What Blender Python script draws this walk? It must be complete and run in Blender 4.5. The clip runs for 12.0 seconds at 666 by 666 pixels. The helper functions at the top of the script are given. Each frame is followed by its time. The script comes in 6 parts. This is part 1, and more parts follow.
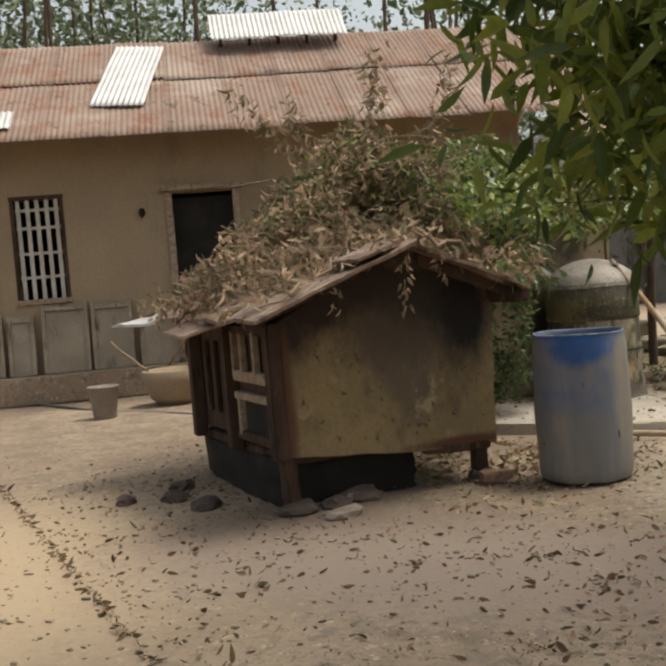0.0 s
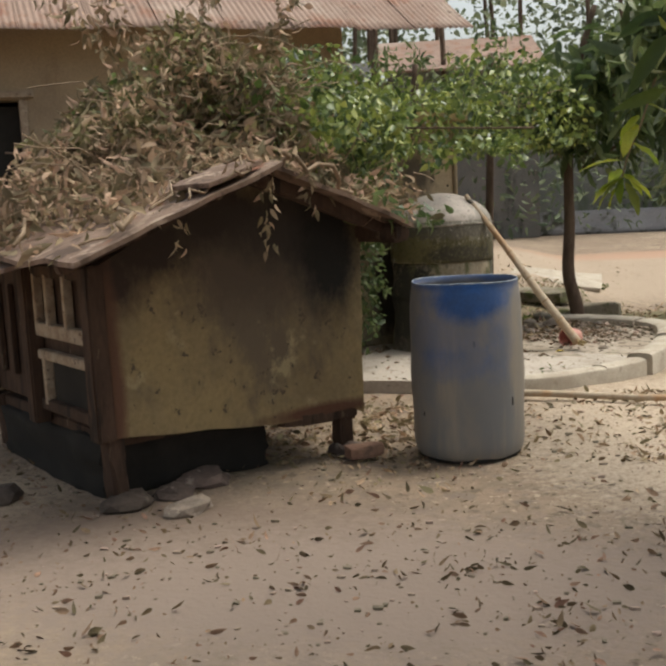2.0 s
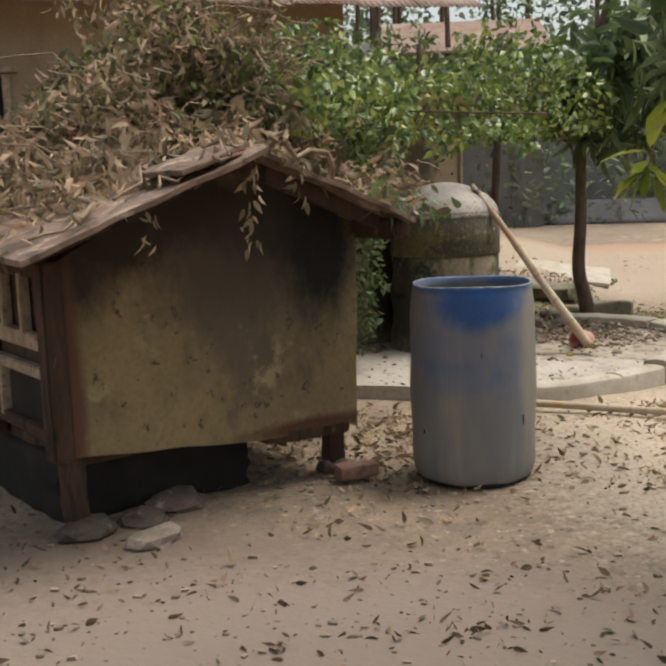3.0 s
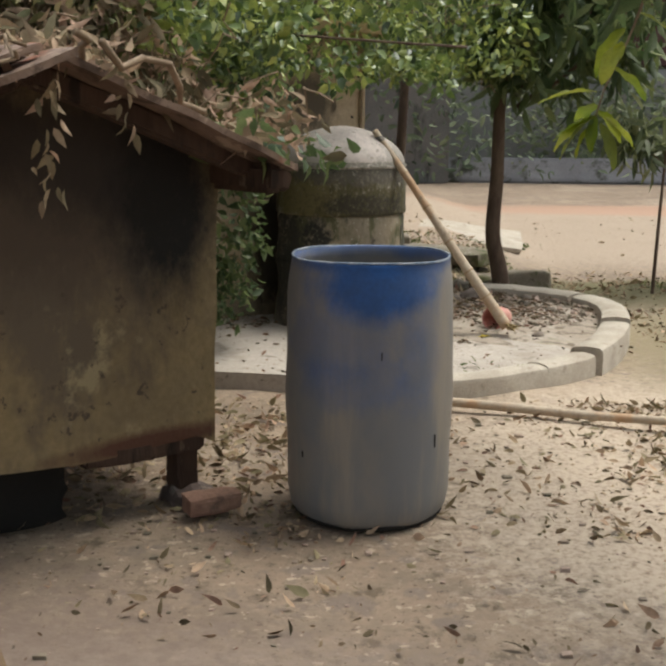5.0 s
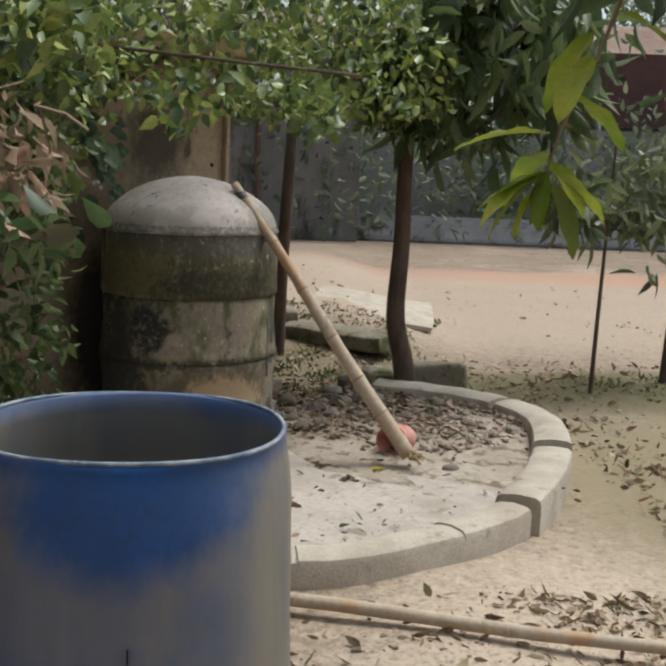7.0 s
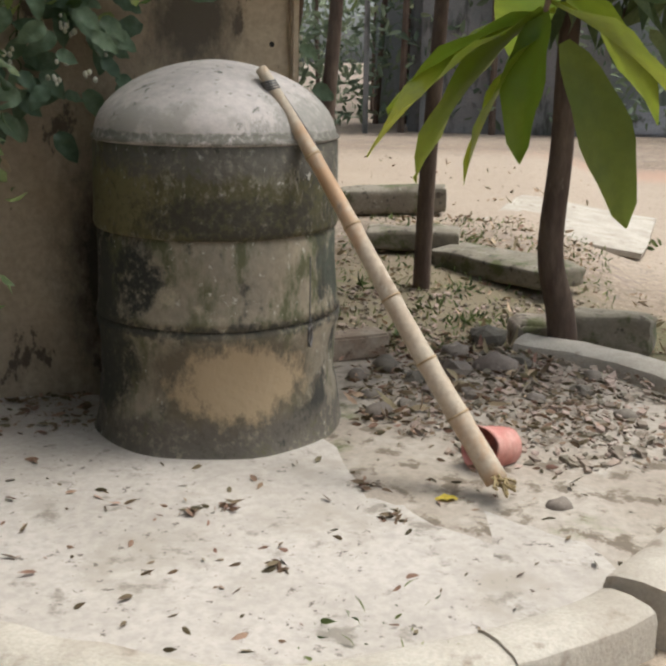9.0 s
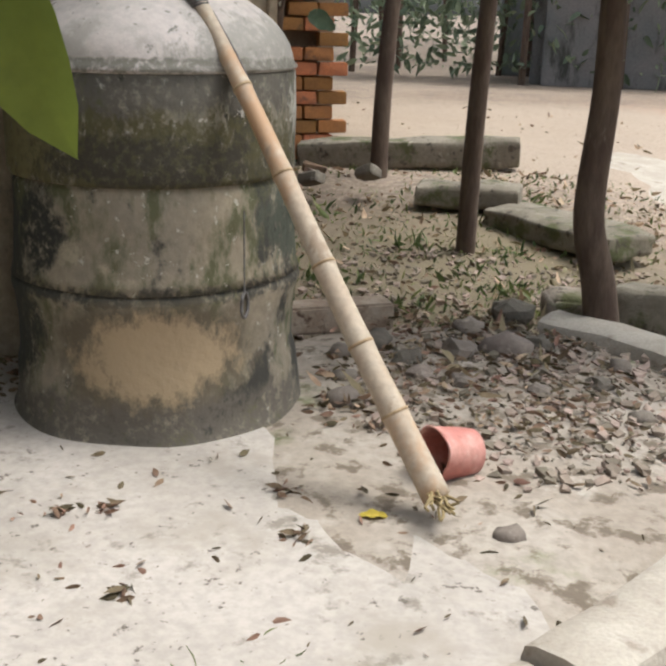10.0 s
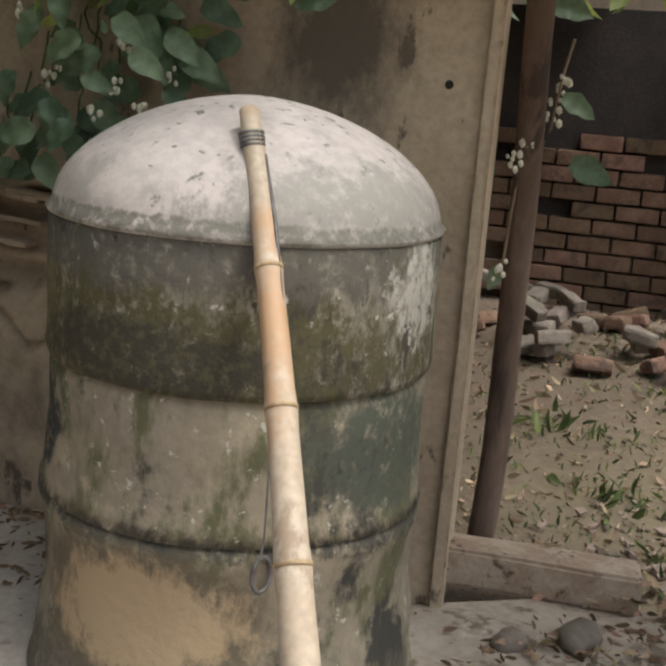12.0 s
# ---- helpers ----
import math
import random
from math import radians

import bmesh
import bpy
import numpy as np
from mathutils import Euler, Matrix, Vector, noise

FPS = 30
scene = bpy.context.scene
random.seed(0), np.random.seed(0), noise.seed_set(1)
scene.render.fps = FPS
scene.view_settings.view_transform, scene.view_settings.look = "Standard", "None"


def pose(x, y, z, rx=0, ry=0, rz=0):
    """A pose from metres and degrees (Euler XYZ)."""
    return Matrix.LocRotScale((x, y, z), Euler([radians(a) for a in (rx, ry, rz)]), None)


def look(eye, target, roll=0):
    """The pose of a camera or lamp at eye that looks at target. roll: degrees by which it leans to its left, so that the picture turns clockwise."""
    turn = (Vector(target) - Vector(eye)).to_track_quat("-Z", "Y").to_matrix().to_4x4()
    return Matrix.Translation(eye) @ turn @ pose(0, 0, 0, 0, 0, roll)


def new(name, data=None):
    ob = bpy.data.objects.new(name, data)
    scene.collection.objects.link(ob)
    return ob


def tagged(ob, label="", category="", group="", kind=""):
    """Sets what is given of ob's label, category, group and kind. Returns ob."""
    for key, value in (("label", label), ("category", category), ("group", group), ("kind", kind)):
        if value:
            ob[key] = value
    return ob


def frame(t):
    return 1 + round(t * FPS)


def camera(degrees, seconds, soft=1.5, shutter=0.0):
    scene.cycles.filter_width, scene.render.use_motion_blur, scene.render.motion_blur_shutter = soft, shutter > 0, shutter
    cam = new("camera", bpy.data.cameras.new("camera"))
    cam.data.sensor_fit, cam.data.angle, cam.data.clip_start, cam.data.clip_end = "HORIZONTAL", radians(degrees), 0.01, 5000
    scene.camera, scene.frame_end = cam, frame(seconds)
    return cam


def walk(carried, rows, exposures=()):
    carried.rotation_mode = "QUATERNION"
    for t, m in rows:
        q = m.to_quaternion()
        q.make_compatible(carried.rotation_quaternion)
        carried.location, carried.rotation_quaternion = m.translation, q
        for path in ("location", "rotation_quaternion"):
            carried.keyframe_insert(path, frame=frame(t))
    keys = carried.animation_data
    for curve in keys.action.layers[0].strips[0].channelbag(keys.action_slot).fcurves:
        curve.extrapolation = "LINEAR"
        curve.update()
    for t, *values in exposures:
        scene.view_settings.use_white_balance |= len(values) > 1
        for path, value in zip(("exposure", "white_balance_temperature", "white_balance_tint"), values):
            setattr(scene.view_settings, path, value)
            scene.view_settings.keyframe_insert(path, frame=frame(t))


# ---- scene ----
cam = camera(35.7, 12.0, soft=2.9)
PATH = [
    (0, (0.623, -6.598, 1.412), (-0.017, -4.707, 1.295), -4.6),
    (0.5, (0.404, -6.355, 1.392), (-0.069, -4.424, 1.18), -4.1),
    (1, (0.225, -6.054, 1.42), (-0.128, -4.104, 1.151), -3.4),
    (1.5, (0.041, -5.77, 1.433), (-0.194, -3.802, 1.166), -2.9),
    (2, (-0.03, -5.446, 1.42), (-0.274, -3.48, 1.146), -3.0),
    (2.5, (-0.021, -5.144, 1.447), (-0.286, -3.184, 1.153), -2.7),
    (3, (-0.064, -4.867, 1.447), (-0.305, -2.905, 1.141), -2.0),
    (3.5, (-0.09, -4.598, 1.476), (-0.215, -2.639, 1.092), -1.1),
    (3.7, (-0.095, -4.453, 1.468), (-0.188, -2.489, 1.097), -0.6),
    (5.5, (-0.006, -3.211, 1.354), (-0.005, -1.252, 0.948), 1.4),
    (6, (0.037, -2.766, 1.38), (0.272, -0.807, 1.052), 2.7),
    (6.5, (0.09, -2.312, 1.379), (0.352, -0.352, 1.075), 2.8),
    (6.7, (0.149, -2.112, 1.37), (0.353, -0.145, 1.074), 2.6),
    (8.3, (0.704, -0.762, 1.367), (0.64, 1.208, 1.023), 2.4),
    (8.5, (0.785, -0.631, 1.366), (0.635, 1.327, 0.991), 2.7),
    (9, (0.962, -0.248, 1.348), (0.577, 1.647, 0.839), 0.8),
    (9.5, (1.171, 0.085, 1.291), (0.727, 1.951, 0.725), 0.5),
    (10, (1.368, 0.454, 1.252), (0.742, 2.258, 0.657), 1.3),
    (10.5, (1.459, 0.919, 1.268), (0.607, 2.64, 0.71), 1.0),
    (11, (1.508, 1.319, 1.258), (0.313, 2.845, 0.765), 2.8),
    (11.5, (1.58, 1.644, 1.349), (0.133, 2.935, 0.862), 4.2),
    (12, (1.648, 1.864, 1.361), (0.187, 3.155, 0.913), 4.5),
]
EXPOSURES = [(0, 0.35, 6900, 4), (3.5, 0.48, 6600, 5), (6, 0.48, 6300, 4), (6.5, 0.29, 6200, 4), (8.5, 0.5, 6100, 5), (9, 0.64, 6050, 5), (9.5, 0.68, 6000, 6), (10.5, 0.82, 6000, 6), (12, 0.82, 6200, 7)]
walk(cam, [(t, look(eye, target, roll)) for t, eye, target, roll in PATH], EXPOSURES)

# ---- world and sun ----
SUN_EL, SUN_AZ = 66.0, 65.0
world = bpy.data.worlds.new("world")
scene.world = world
world.use_nodes = True
wn = world.node_tree.nodes
sky = wn.new("ShaderNodeTexSky")
sky.sky_type = "NISHITA"
sky.sun_disc = False
sky.sun_elevation, sky.sun_rotation = radians(SUN_EL), radians(SUN_AZ)
sky.air_density, sky.dust_density, sky.ozone_density = 1.0, 5.0, 0.6
haze = wn.new("ShaderNodeHueSaturation")
haze.inputs["Saturation"].default_value = 0.45
world.node_tree.links.new(sky.outputs["Color"], haze.inputs["Color"])
world.node_tree.links.new(haze.outputs["Color"], wn["Background"].inputs["Color"])
wn["Background"].inputs["Strength"].default_value = 0.15
sun = new("sun", bpy.data.lights.new("sun", "SUN"))
sun.data.energy, sun.data.angle, sun.data.color = 1.4, radians(20), (1.0, 0.96, 0.9)
sun_dir = Vector((math.sin(radians(SUN_AZ)) * math.cos(radians(SUN_EL)), math.cos(radians(SUN_AZ)) * math.cos(radians(SUN_EL)), math.sin(radians(SUN_EL))))
sun.matrix_world = look(sun_dir * 30, (0, 0, 0))

# ---- materials ----
ONE = (1, 1, 1)


def mixed(nt, fac, a, b):
    m = nt.nodes.new("ShaderNodeMix")
    m.data_type = "RGBA"
    for sock, v in ((m.inputs[0], fac), (m.inputs[6], a), (m.inputs[7], b)):
        if isinstance(v, (tuple, list)):
            sock.default_value = (*v, 1)
        elif isinstance(v, (int, float)):
            sock.default_value = v
        else:
            nt.links.new(v, sock)
    return m.outputs[2]


def ramp(nt, src, lo, hi):
    r = nt.nodes.new("ShaderNodeMapRange")
    r.inputs[1].default_value, r.inputs[2].default_value = lo, hi
    r.interpolation_type = "SMOOTHSTEP"
    nt.links.new(src, r.inputs[0])
    return r.outputs[0]


def noise_of(nt, scale, detail=5, stretch=(1, 1, 1), rough=0.6, seed=0.0, local=False):
    if local:
        src = nt.nodes.new("ShaderNodeTexCoord").outputs["Object"]
    else:
        src = nt.nodes.new("ShaderNodeNewGeometry").outputs["Position"]
    mp = nt.nodes.new("ShaderNodeMapping")
    mp.inputs["Location"].default_value = (seed, seed * 0.7, seed * 1.3)
    mp.inputs["Scale"].default_value = stretch
    nt.links.new(src, mp.inputs[0])
    n = nt.nodes.new("ShaderNodeTexNoise")
    n.inputs["Scale"].default_value, n.inputs["Detail"].default_value, n.inputs["Roughness"].default_value = scale, detail, rough
    nt.links.new(mp.outputs[0], n.inputs["Vector"])
    return n.outputs["Fac"]


def material(name, base, other, scale=6, rough=0.85, bump=0.3, grain=80, stains=(), metal=0.0, vary=0.0, island=0.0,
             stretch=(1, 1, 1), spec=0.3, local=False, lo=0.35, hi=0.65, through_light=0.0, blots=()):
    """base and other mixed by a broad noise, fine grain over it, then stains (colour, scale, from, to, stretch)."""
    m = bpy.data.materials.new(name)
    m.use_nodes = True
    nt = m.node_tree
    bsdf = nt.nodes["Principled BSDF"]
    col = mixed(nt, ramp(nt, noise_of(nt, scale, stretch=stretch, local=local), lo, hi), base, other)
    fine = noise_of(nt, grain, 3, stretch, seed=3, local=local)
    col = mixed(nt, ramp(nt, fine, 0.3, 0.75), col, mixed(nt, 0.35, col, tuple(c * 0.45 for c in base)))
    for n, (c, s, a, b, st) in enumerate(stains):
        col = mixed(nt, ramp(nt, noise_of(nt, s, 6, st, 0.65, 11 + 7 * n, local), a, b), col, c)
    for n, (c, centre, size, ragged, *plain) in enumerate(blots):
        pos = nt.nodes.new("ShaderNodeNewGeometry").outputs["Position"]
        mp = nt.nodes.new("ShaderNodeMapping")
        mp.vector_type = "TEXTURE"
        mp.inputs["Location"].default_value, mp.inputs["Scale"].default_value = centre, size
        nt.links.new(pos, mp.inputs[0])
        dist = nt.nodes.new("ShaderNodeVectorMath")
        dist.operation = "LENGTH"
        nt.links.new(mp.outputs[0], dist.inputs[0])
        add = nt.nodes.new("ShaderNodeMath")
        add.operation = "MULTIPLY_ADD"
        nt.links.new(noise_of(nt, 16, 8, (1, 1, 0.6), 0.75, 20 + 5 * n), add.inputs[0])
        add.inputs[1].default_value = ragged
        nt.links.new(dist.outputs["Value"], add.inputs[2])
        r = nt.nodes.new("ShaderNodeMapRange")
        r.inputs[1].default_value, r.inputs[2].default_value = (0.6 if 2 in plain else 0.8) + ragged * 0.5, (1.4 if 2 in plain else 1.15) + ragged * 0.5
        r.inputs[3].default_value, r.inputs[4].default_value = 1.0, 0.0
        nt.links.new(add.outputs[0], r.inputs[0])
        speck = nt.nodes.new("ShaderNodeMath")
        speck.operation = "MULTIPLY"
        nt.links.new(r.outputs[0], speck.inputs[0])
        nt.links.new(ramp(nt, noise_of(nt, 42, 5, ONE, 0.7, 31 + 3 * n), *((-0.6, 0.5) if plain else (0.28, 0.56))), speck.inputs[1])
        col = mixed(nt, speck.outputs[0], col, c)
    if vary or island:
        src = nt.nodes.new("ShaderNodeObjectInfo").outputs["Random"] if vary else nt.nodes.new("ShaderNodeNewGeometry").outputs["Random Per Island"]
        hsv = nt.nodes.new("ShaderNodeHueSaturation")
        k = vary or island
        r = nt.nodes.new("ShaderNodeMapRange")
        r.inputs[3].default_value, r.inputs[4].default_value = 1 - k, 1 + k
        nt.links.new(src, r.inputs[0])
        nt.links.new(r.outputs[0], hsv.inputs["Value"])
        r2 = nt.nodes.new("ShaderNodeMapRange")
        r2.inputs[3].default_value, r2.inputs[4].default_value = 0.5 + 0.05 * k, 0.5 - 0.05 * k
        nt.links.new(src, r2.inputs[0])
        nt.links.new(r2.outputs[0], hsv.inputs["Hue"])
        nt.links.new(col, hsv.inputs["Color"])
        col = hsv.outputs[0]
    nt.links.new(col, bsdf.inputs["Base Color"])
    bsdf.inputs["Roughness"].default_value, bsdf.inputs["Metallic"].default_value = rough, metal
    bsdf.inputs["Specular IOR Level"].default_value = spec
    if bump:
        b = nt.nodes.new("ShaderNodeBump")
        b.inputs["Strength"].default_value, b.inputs["Distance"].default_value = bump, 0.006
        nt.links.new(fine, b.inputs["Height"])
        nt.links.new(b.outputs[0], bsdf.inputs["Normal"])
    if through_light:
        tr = nt.nodes.new("ShaderNodeBsdfTranslucent")
        nt.links.new(col, tr.inputs["Color"])
        mx = nt.nodes.new("ShaderNodeMixShader")
        mx.inputs[0].default_value = through_light
        nt.links.new(bsdf.outputs[0], mx.inputs[1])
        nt.links.new(tr.outputs[0], mx.inputs[2])
        nt.links.new(mx.outputs[0], nt.nodes["Material Output"].inputs["Surface"])
    return m


M_GROUND = material("sandy_earth", (0.31, 0.236, 0.17), (0.25, 0.182, 0.13), 0.9, 0.95, 0.7, 34,
                    [((0.19, 0.145, 0.105), 2.6, 0.48, 0.66, ONE), ((0.4, 0.32, 0.24), 0.35, 0.52, 0.7, ONE), ((0.14, 0.105, 0.07), 11, 0.56, 0.66, ONE), ((0.12, 0.085, 0.055), 34, 0.6, 0.64, ONE), ((0.19, 0.145, 0.115), 7, 0.53, 0.62, ONE), ((0.4, 0.315, 0.23), 19, 0.59, 0.64, ONE), ((0.1, 0.075, 0.055), 60, 0.61, 0.65, ONE)],
                    # painted earth patches: damp and shade by the coop, sun on the far yard
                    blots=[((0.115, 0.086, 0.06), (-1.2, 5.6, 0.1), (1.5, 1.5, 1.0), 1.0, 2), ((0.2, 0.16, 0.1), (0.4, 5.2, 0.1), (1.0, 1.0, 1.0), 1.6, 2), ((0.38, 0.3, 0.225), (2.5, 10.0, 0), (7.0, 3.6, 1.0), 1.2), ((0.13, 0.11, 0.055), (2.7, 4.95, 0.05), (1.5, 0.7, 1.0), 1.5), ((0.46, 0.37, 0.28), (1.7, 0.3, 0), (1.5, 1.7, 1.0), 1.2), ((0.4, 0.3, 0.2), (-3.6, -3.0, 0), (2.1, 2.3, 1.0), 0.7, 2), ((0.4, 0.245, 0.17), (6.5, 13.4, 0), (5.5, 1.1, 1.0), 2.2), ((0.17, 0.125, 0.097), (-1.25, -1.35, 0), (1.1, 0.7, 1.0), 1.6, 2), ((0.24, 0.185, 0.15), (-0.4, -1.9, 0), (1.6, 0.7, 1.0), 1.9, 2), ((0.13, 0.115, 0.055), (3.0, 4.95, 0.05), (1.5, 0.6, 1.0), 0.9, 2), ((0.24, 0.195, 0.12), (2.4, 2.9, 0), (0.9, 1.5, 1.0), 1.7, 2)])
M_FLOOR = material("cement_floor", (0.49, 0.43, 0.37), (0.42, 0.365, 0.31), 2.2, 0.9, 0.3, 40,
                   [((0.34, 0.29, 0.235), 3.0, 0.5, 0.68, ONE), ((0.24, 0.205, 0.165), 9, 0.57, 0.68, ONE), ((0.15, 0.125, 0.1), 30, 0.62, 0.67, ONE)])
M_CURB = material("worn_cement", (0.5, 0.44, 0.36), (0.4, 0.34, 0.27), 5, 0.92, 0.5, 90, [((0.26, 0.21, 0.16), 9, 0.56, 0.72, ONE)])
M_EARTH = material("loose_earth", (0.34, 0.28, 0.22), (0.41, 0.35, 0.285), 3, 0.97, 0.9, 30,
                   [((0.16, 0.125, 0.09), 10, 0.51, 0.62, ONE), ((0.45, 0.39, 0.32), 4, 0.56, 0.7, ONE), ((0.12, 0.14, 0.05), 1.6, 0.6, 0.72, ONE)])
M_TANK = material("mossy_concrete", (0.2, 0.175, 0.13), (0.28, 0.24, 0.185), 4.5, 0.93, 0.6, 30,
                  [((0.085, 0.085, 0.04), 9, 0.48, 0.6, (1, 1, 0.45)), ((0.055, 0.048, 0.038), 7, 0.52, 0.62, (1, 1, 0.5)), ((0.31, 0.28, 0.22), 22, 0.56, 0.64, (1, 1, 0.16)), ((0.07, 0.06, 0.045), 26, 0.58, 0.65, (1, 1, 0.2)), ((0.46, 0.42, 0.36), 30, 0.6, 0.635, ONE), ((0.035, 0.032, 0.024), 18, 0.58, 0.64, (1, 1, 0.4))],
                  blots=[((0.085, 0.075, 0.035), (-0.05, 2.75, 0.88), (0.6, 0.8, 0.12), 3.2), ((0.15, 0.128, 0.06), (-0.4, 2.85, 0.93), (0.2, 0.3, 0.14), 3.2), ((0.05, 0.043, 0.03), (0.06, 2.8, 0.86), (0.3, 0.4, 0.075), 2.8), ((0.1, 0.088, 0.07), (0.0, 2.8, 1.06), (0.55, 0.75, 0.07), 2.6), ((0.42, 0.39, 0.33), (0.26, 3.35, 1.0), (0.1, 0.1, 0.1), 3.8)])
M_TANK_LOW = material("patched_concrete", (0.25, 0.21, 0.155), (0.31, 0.255, 0.18), 3.0, 0.93, 0.55, 30,
                      [((0.1, 0.098, 0.05), 6, 0.5, 0.61, (1, 1, 0.5)), ((0.065, 0.06, 0.047), 5, 0.54, 0.63, ONE), ((0.4, 0.36, 0.29), 34, 0.62, 0.65, ONE), ((0.12, 0.11, 0.06), 3.5, 0.52, 0.64, (1, 1, 0.6)), ((0.05, 0.046, 0.037), 4.5, 0.54, 0.63, (1, 1, 0.7)), ((0.36, 0.3, 0.21), 4, 0.6, 0.7, ONE)],
                      blots=[((0.06, 0.054, 0.043), (-0.157, 3.19, 0.5), (0.6, 0.6, 0.03), 3.0), ((0.05, 0.046, 0.037), (-0.52, 2.95, 0.5), (0.16, 0.25, 0.42), 2.2), ((0.12, 0.102, 0.08), (0.0, 2.82, 0.12), (0.6, 0.7, 0.1), 1.4), ((0.13, 0.105, 0.07), (0.02, 2.82, 0.34), (0.29, 0.32, 0.16), 1.0, 1), ((0.36, 0.265, 0.16), (0.03, 2.82, 0.33), (0.21, 0.25, 0.12), 2.0, 1),
                             ((0.035, 0.034, 0.028), (-0.3, 2.8, 0.66), (0.09, 0.12, 0.12), 1.8), ((0.075, 0.08, 0.058), (0.24, 3.3, 0.68), (0.16, 0.22, 0.14), 1.8), ((0.045, 0.043, 0.033), (-0.42, 2.9, 0.4), (0.12, 0.2, 0.2), 1.8)])
M_DOME = material("pale_cement_dome", (0.56, 0.49, 0.445), (0.48, 0.42, 0.375), 3.5, 0.85, 0.3, 34,
                  [((0.36, 0.32, 0.28), 5, 0.5, 0.62, ONE), ((0.2, 0.185, 0.155), 22, 0.6, 0.65, ONE)], blots=[((0.3, 0.275, 0.24), (0.2, 3.2, 1.13), (0.22, 0.4, 0.1), 3.0), ((0.17, 0.155, 0.125), (-0.1, 2.9, 1.11), (0.7, 0.7, 0.018), 2.0)])
M_BAMBOO = material("dry_bamboo", (0.5, 0.41, 0.305), (0.45, 0.345, 0.245), 9, 0.6, 0.12, 60, [((0.44, 0.27, 0.15), 4, 0.5, 0.64, (1, 1, 0.5)), ((0.3, 0.22, 0.15), 14, 0.58, 0.68, (1, 1, 0.4))], spec=0.35)
M_NODE = material("bamboo_node", (0.3, 0.2, 0.11), (0.42, 0.3, 0.17), 30, 0.7, 0.3, 120)
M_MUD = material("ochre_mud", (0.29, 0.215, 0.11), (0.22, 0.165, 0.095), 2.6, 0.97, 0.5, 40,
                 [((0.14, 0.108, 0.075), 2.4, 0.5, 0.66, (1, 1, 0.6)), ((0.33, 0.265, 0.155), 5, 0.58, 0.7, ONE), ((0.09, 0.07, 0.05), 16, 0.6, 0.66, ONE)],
                 # soot and rot stains, with the roof overhang's shade painted in among them
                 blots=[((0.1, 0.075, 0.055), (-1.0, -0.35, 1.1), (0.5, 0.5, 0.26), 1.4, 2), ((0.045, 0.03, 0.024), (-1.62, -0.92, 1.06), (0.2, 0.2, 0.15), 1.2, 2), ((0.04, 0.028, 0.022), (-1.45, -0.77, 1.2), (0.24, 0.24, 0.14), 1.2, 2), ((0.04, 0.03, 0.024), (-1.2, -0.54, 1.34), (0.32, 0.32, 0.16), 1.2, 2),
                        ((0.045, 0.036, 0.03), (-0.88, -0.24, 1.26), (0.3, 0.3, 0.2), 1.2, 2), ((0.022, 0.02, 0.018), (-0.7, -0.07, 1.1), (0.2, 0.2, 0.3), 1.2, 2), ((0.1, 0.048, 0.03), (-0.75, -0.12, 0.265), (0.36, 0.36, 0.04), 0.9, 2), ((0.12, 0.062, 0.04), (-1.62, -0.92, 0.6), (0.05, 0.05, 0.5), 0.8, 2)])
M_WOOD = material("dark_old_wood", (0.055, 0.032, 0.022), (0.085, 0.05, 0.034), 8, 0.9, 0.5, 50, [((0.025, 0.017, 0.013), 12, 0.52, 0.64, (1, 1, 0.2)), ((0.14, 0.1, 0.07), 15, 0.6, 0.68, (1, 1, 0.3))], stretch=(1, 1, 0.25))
M_FADED = material("faded_paint_wood", (0.4, 0.32, 0.24), (0.28, 0.2, 0.14), 14, 0.85, 0.4, 70, [((0.1, 0.06, 0.04), 20, 0.55, 0.68, ONE)])
M_RUST = material("rusted_sheet", (0.27, 0.185, 0.145), (0.32, 0.225, 0.18), 1.4, 0.8, 0.25, 60,
                  [((0.24, 0.125, 0.085), 2.2, 0.5, 0.66, (1, 1, 0.3)), ((0.36, 0.28, 0.23), 0.7, 0.52, 0.68, ONE), ((0.14, 0.095, 0.075), 5, 0.58, 0.68, (1, 1, 0.4))], spec=0.25)
M_COOP_ROOF = material("rusty_tin_roof", (0.24, 0.165, 0.125), (0.17, 0.11, 0.082), 4, 0.88, 0.6, 40, [((0.09, 0.06, 0.045), 7, 0.52, 0.62, ONE), ((0.36, 0.27, 0.21), 6, 0.56, 0.66, ONE), ((0.3, 0.13, 0.08), 3, 0.58, 0.68, ONE)])
M_TIN = material("new_corrugated_tin", (0.66, 0.64, 0.63), (0.56, 0.54, 0.53), 3, 0.5, 0.1, 60, [((0.4, 0.33, 0.28), 4, 0.6, 0.75, ONE)], metal=0.25)
M_PLASTER = material("beige_plaster", (0.37, 0.28, 0.185), (0.33, 0.245, 0.165), 1.2, 0.95, 0.3, 40, [((0.2, 0.145, 0.1), 1.0, 0.52, 0.75, (1, 1, 0.5))])
M_MUDWALL = material("old_mud_plaster", (0.5, 0.4, 0.285), (0.41, 0.315, 0.22), 2.2, 0.96, 0.6, 45,
                     [((0.16, 0.13, 0.1), 1.8, 0.56, 0.74, (1, 1, 0.7)), ((0.13, 0.1, 0.075), 9, 0.6, 0.66, (1, 1, 0.5)), ((0.42, 0.32, 0.22), 3.2, 0.58, 0.74, ONE)],
                     # painted shade from the gap behind the tank, then a dark smear
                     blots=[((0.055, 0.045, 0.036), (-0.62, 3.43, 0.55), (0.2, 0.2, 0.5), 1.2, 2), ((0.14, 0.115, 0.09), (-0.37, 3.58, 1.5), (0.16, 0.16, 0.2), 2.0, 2)])
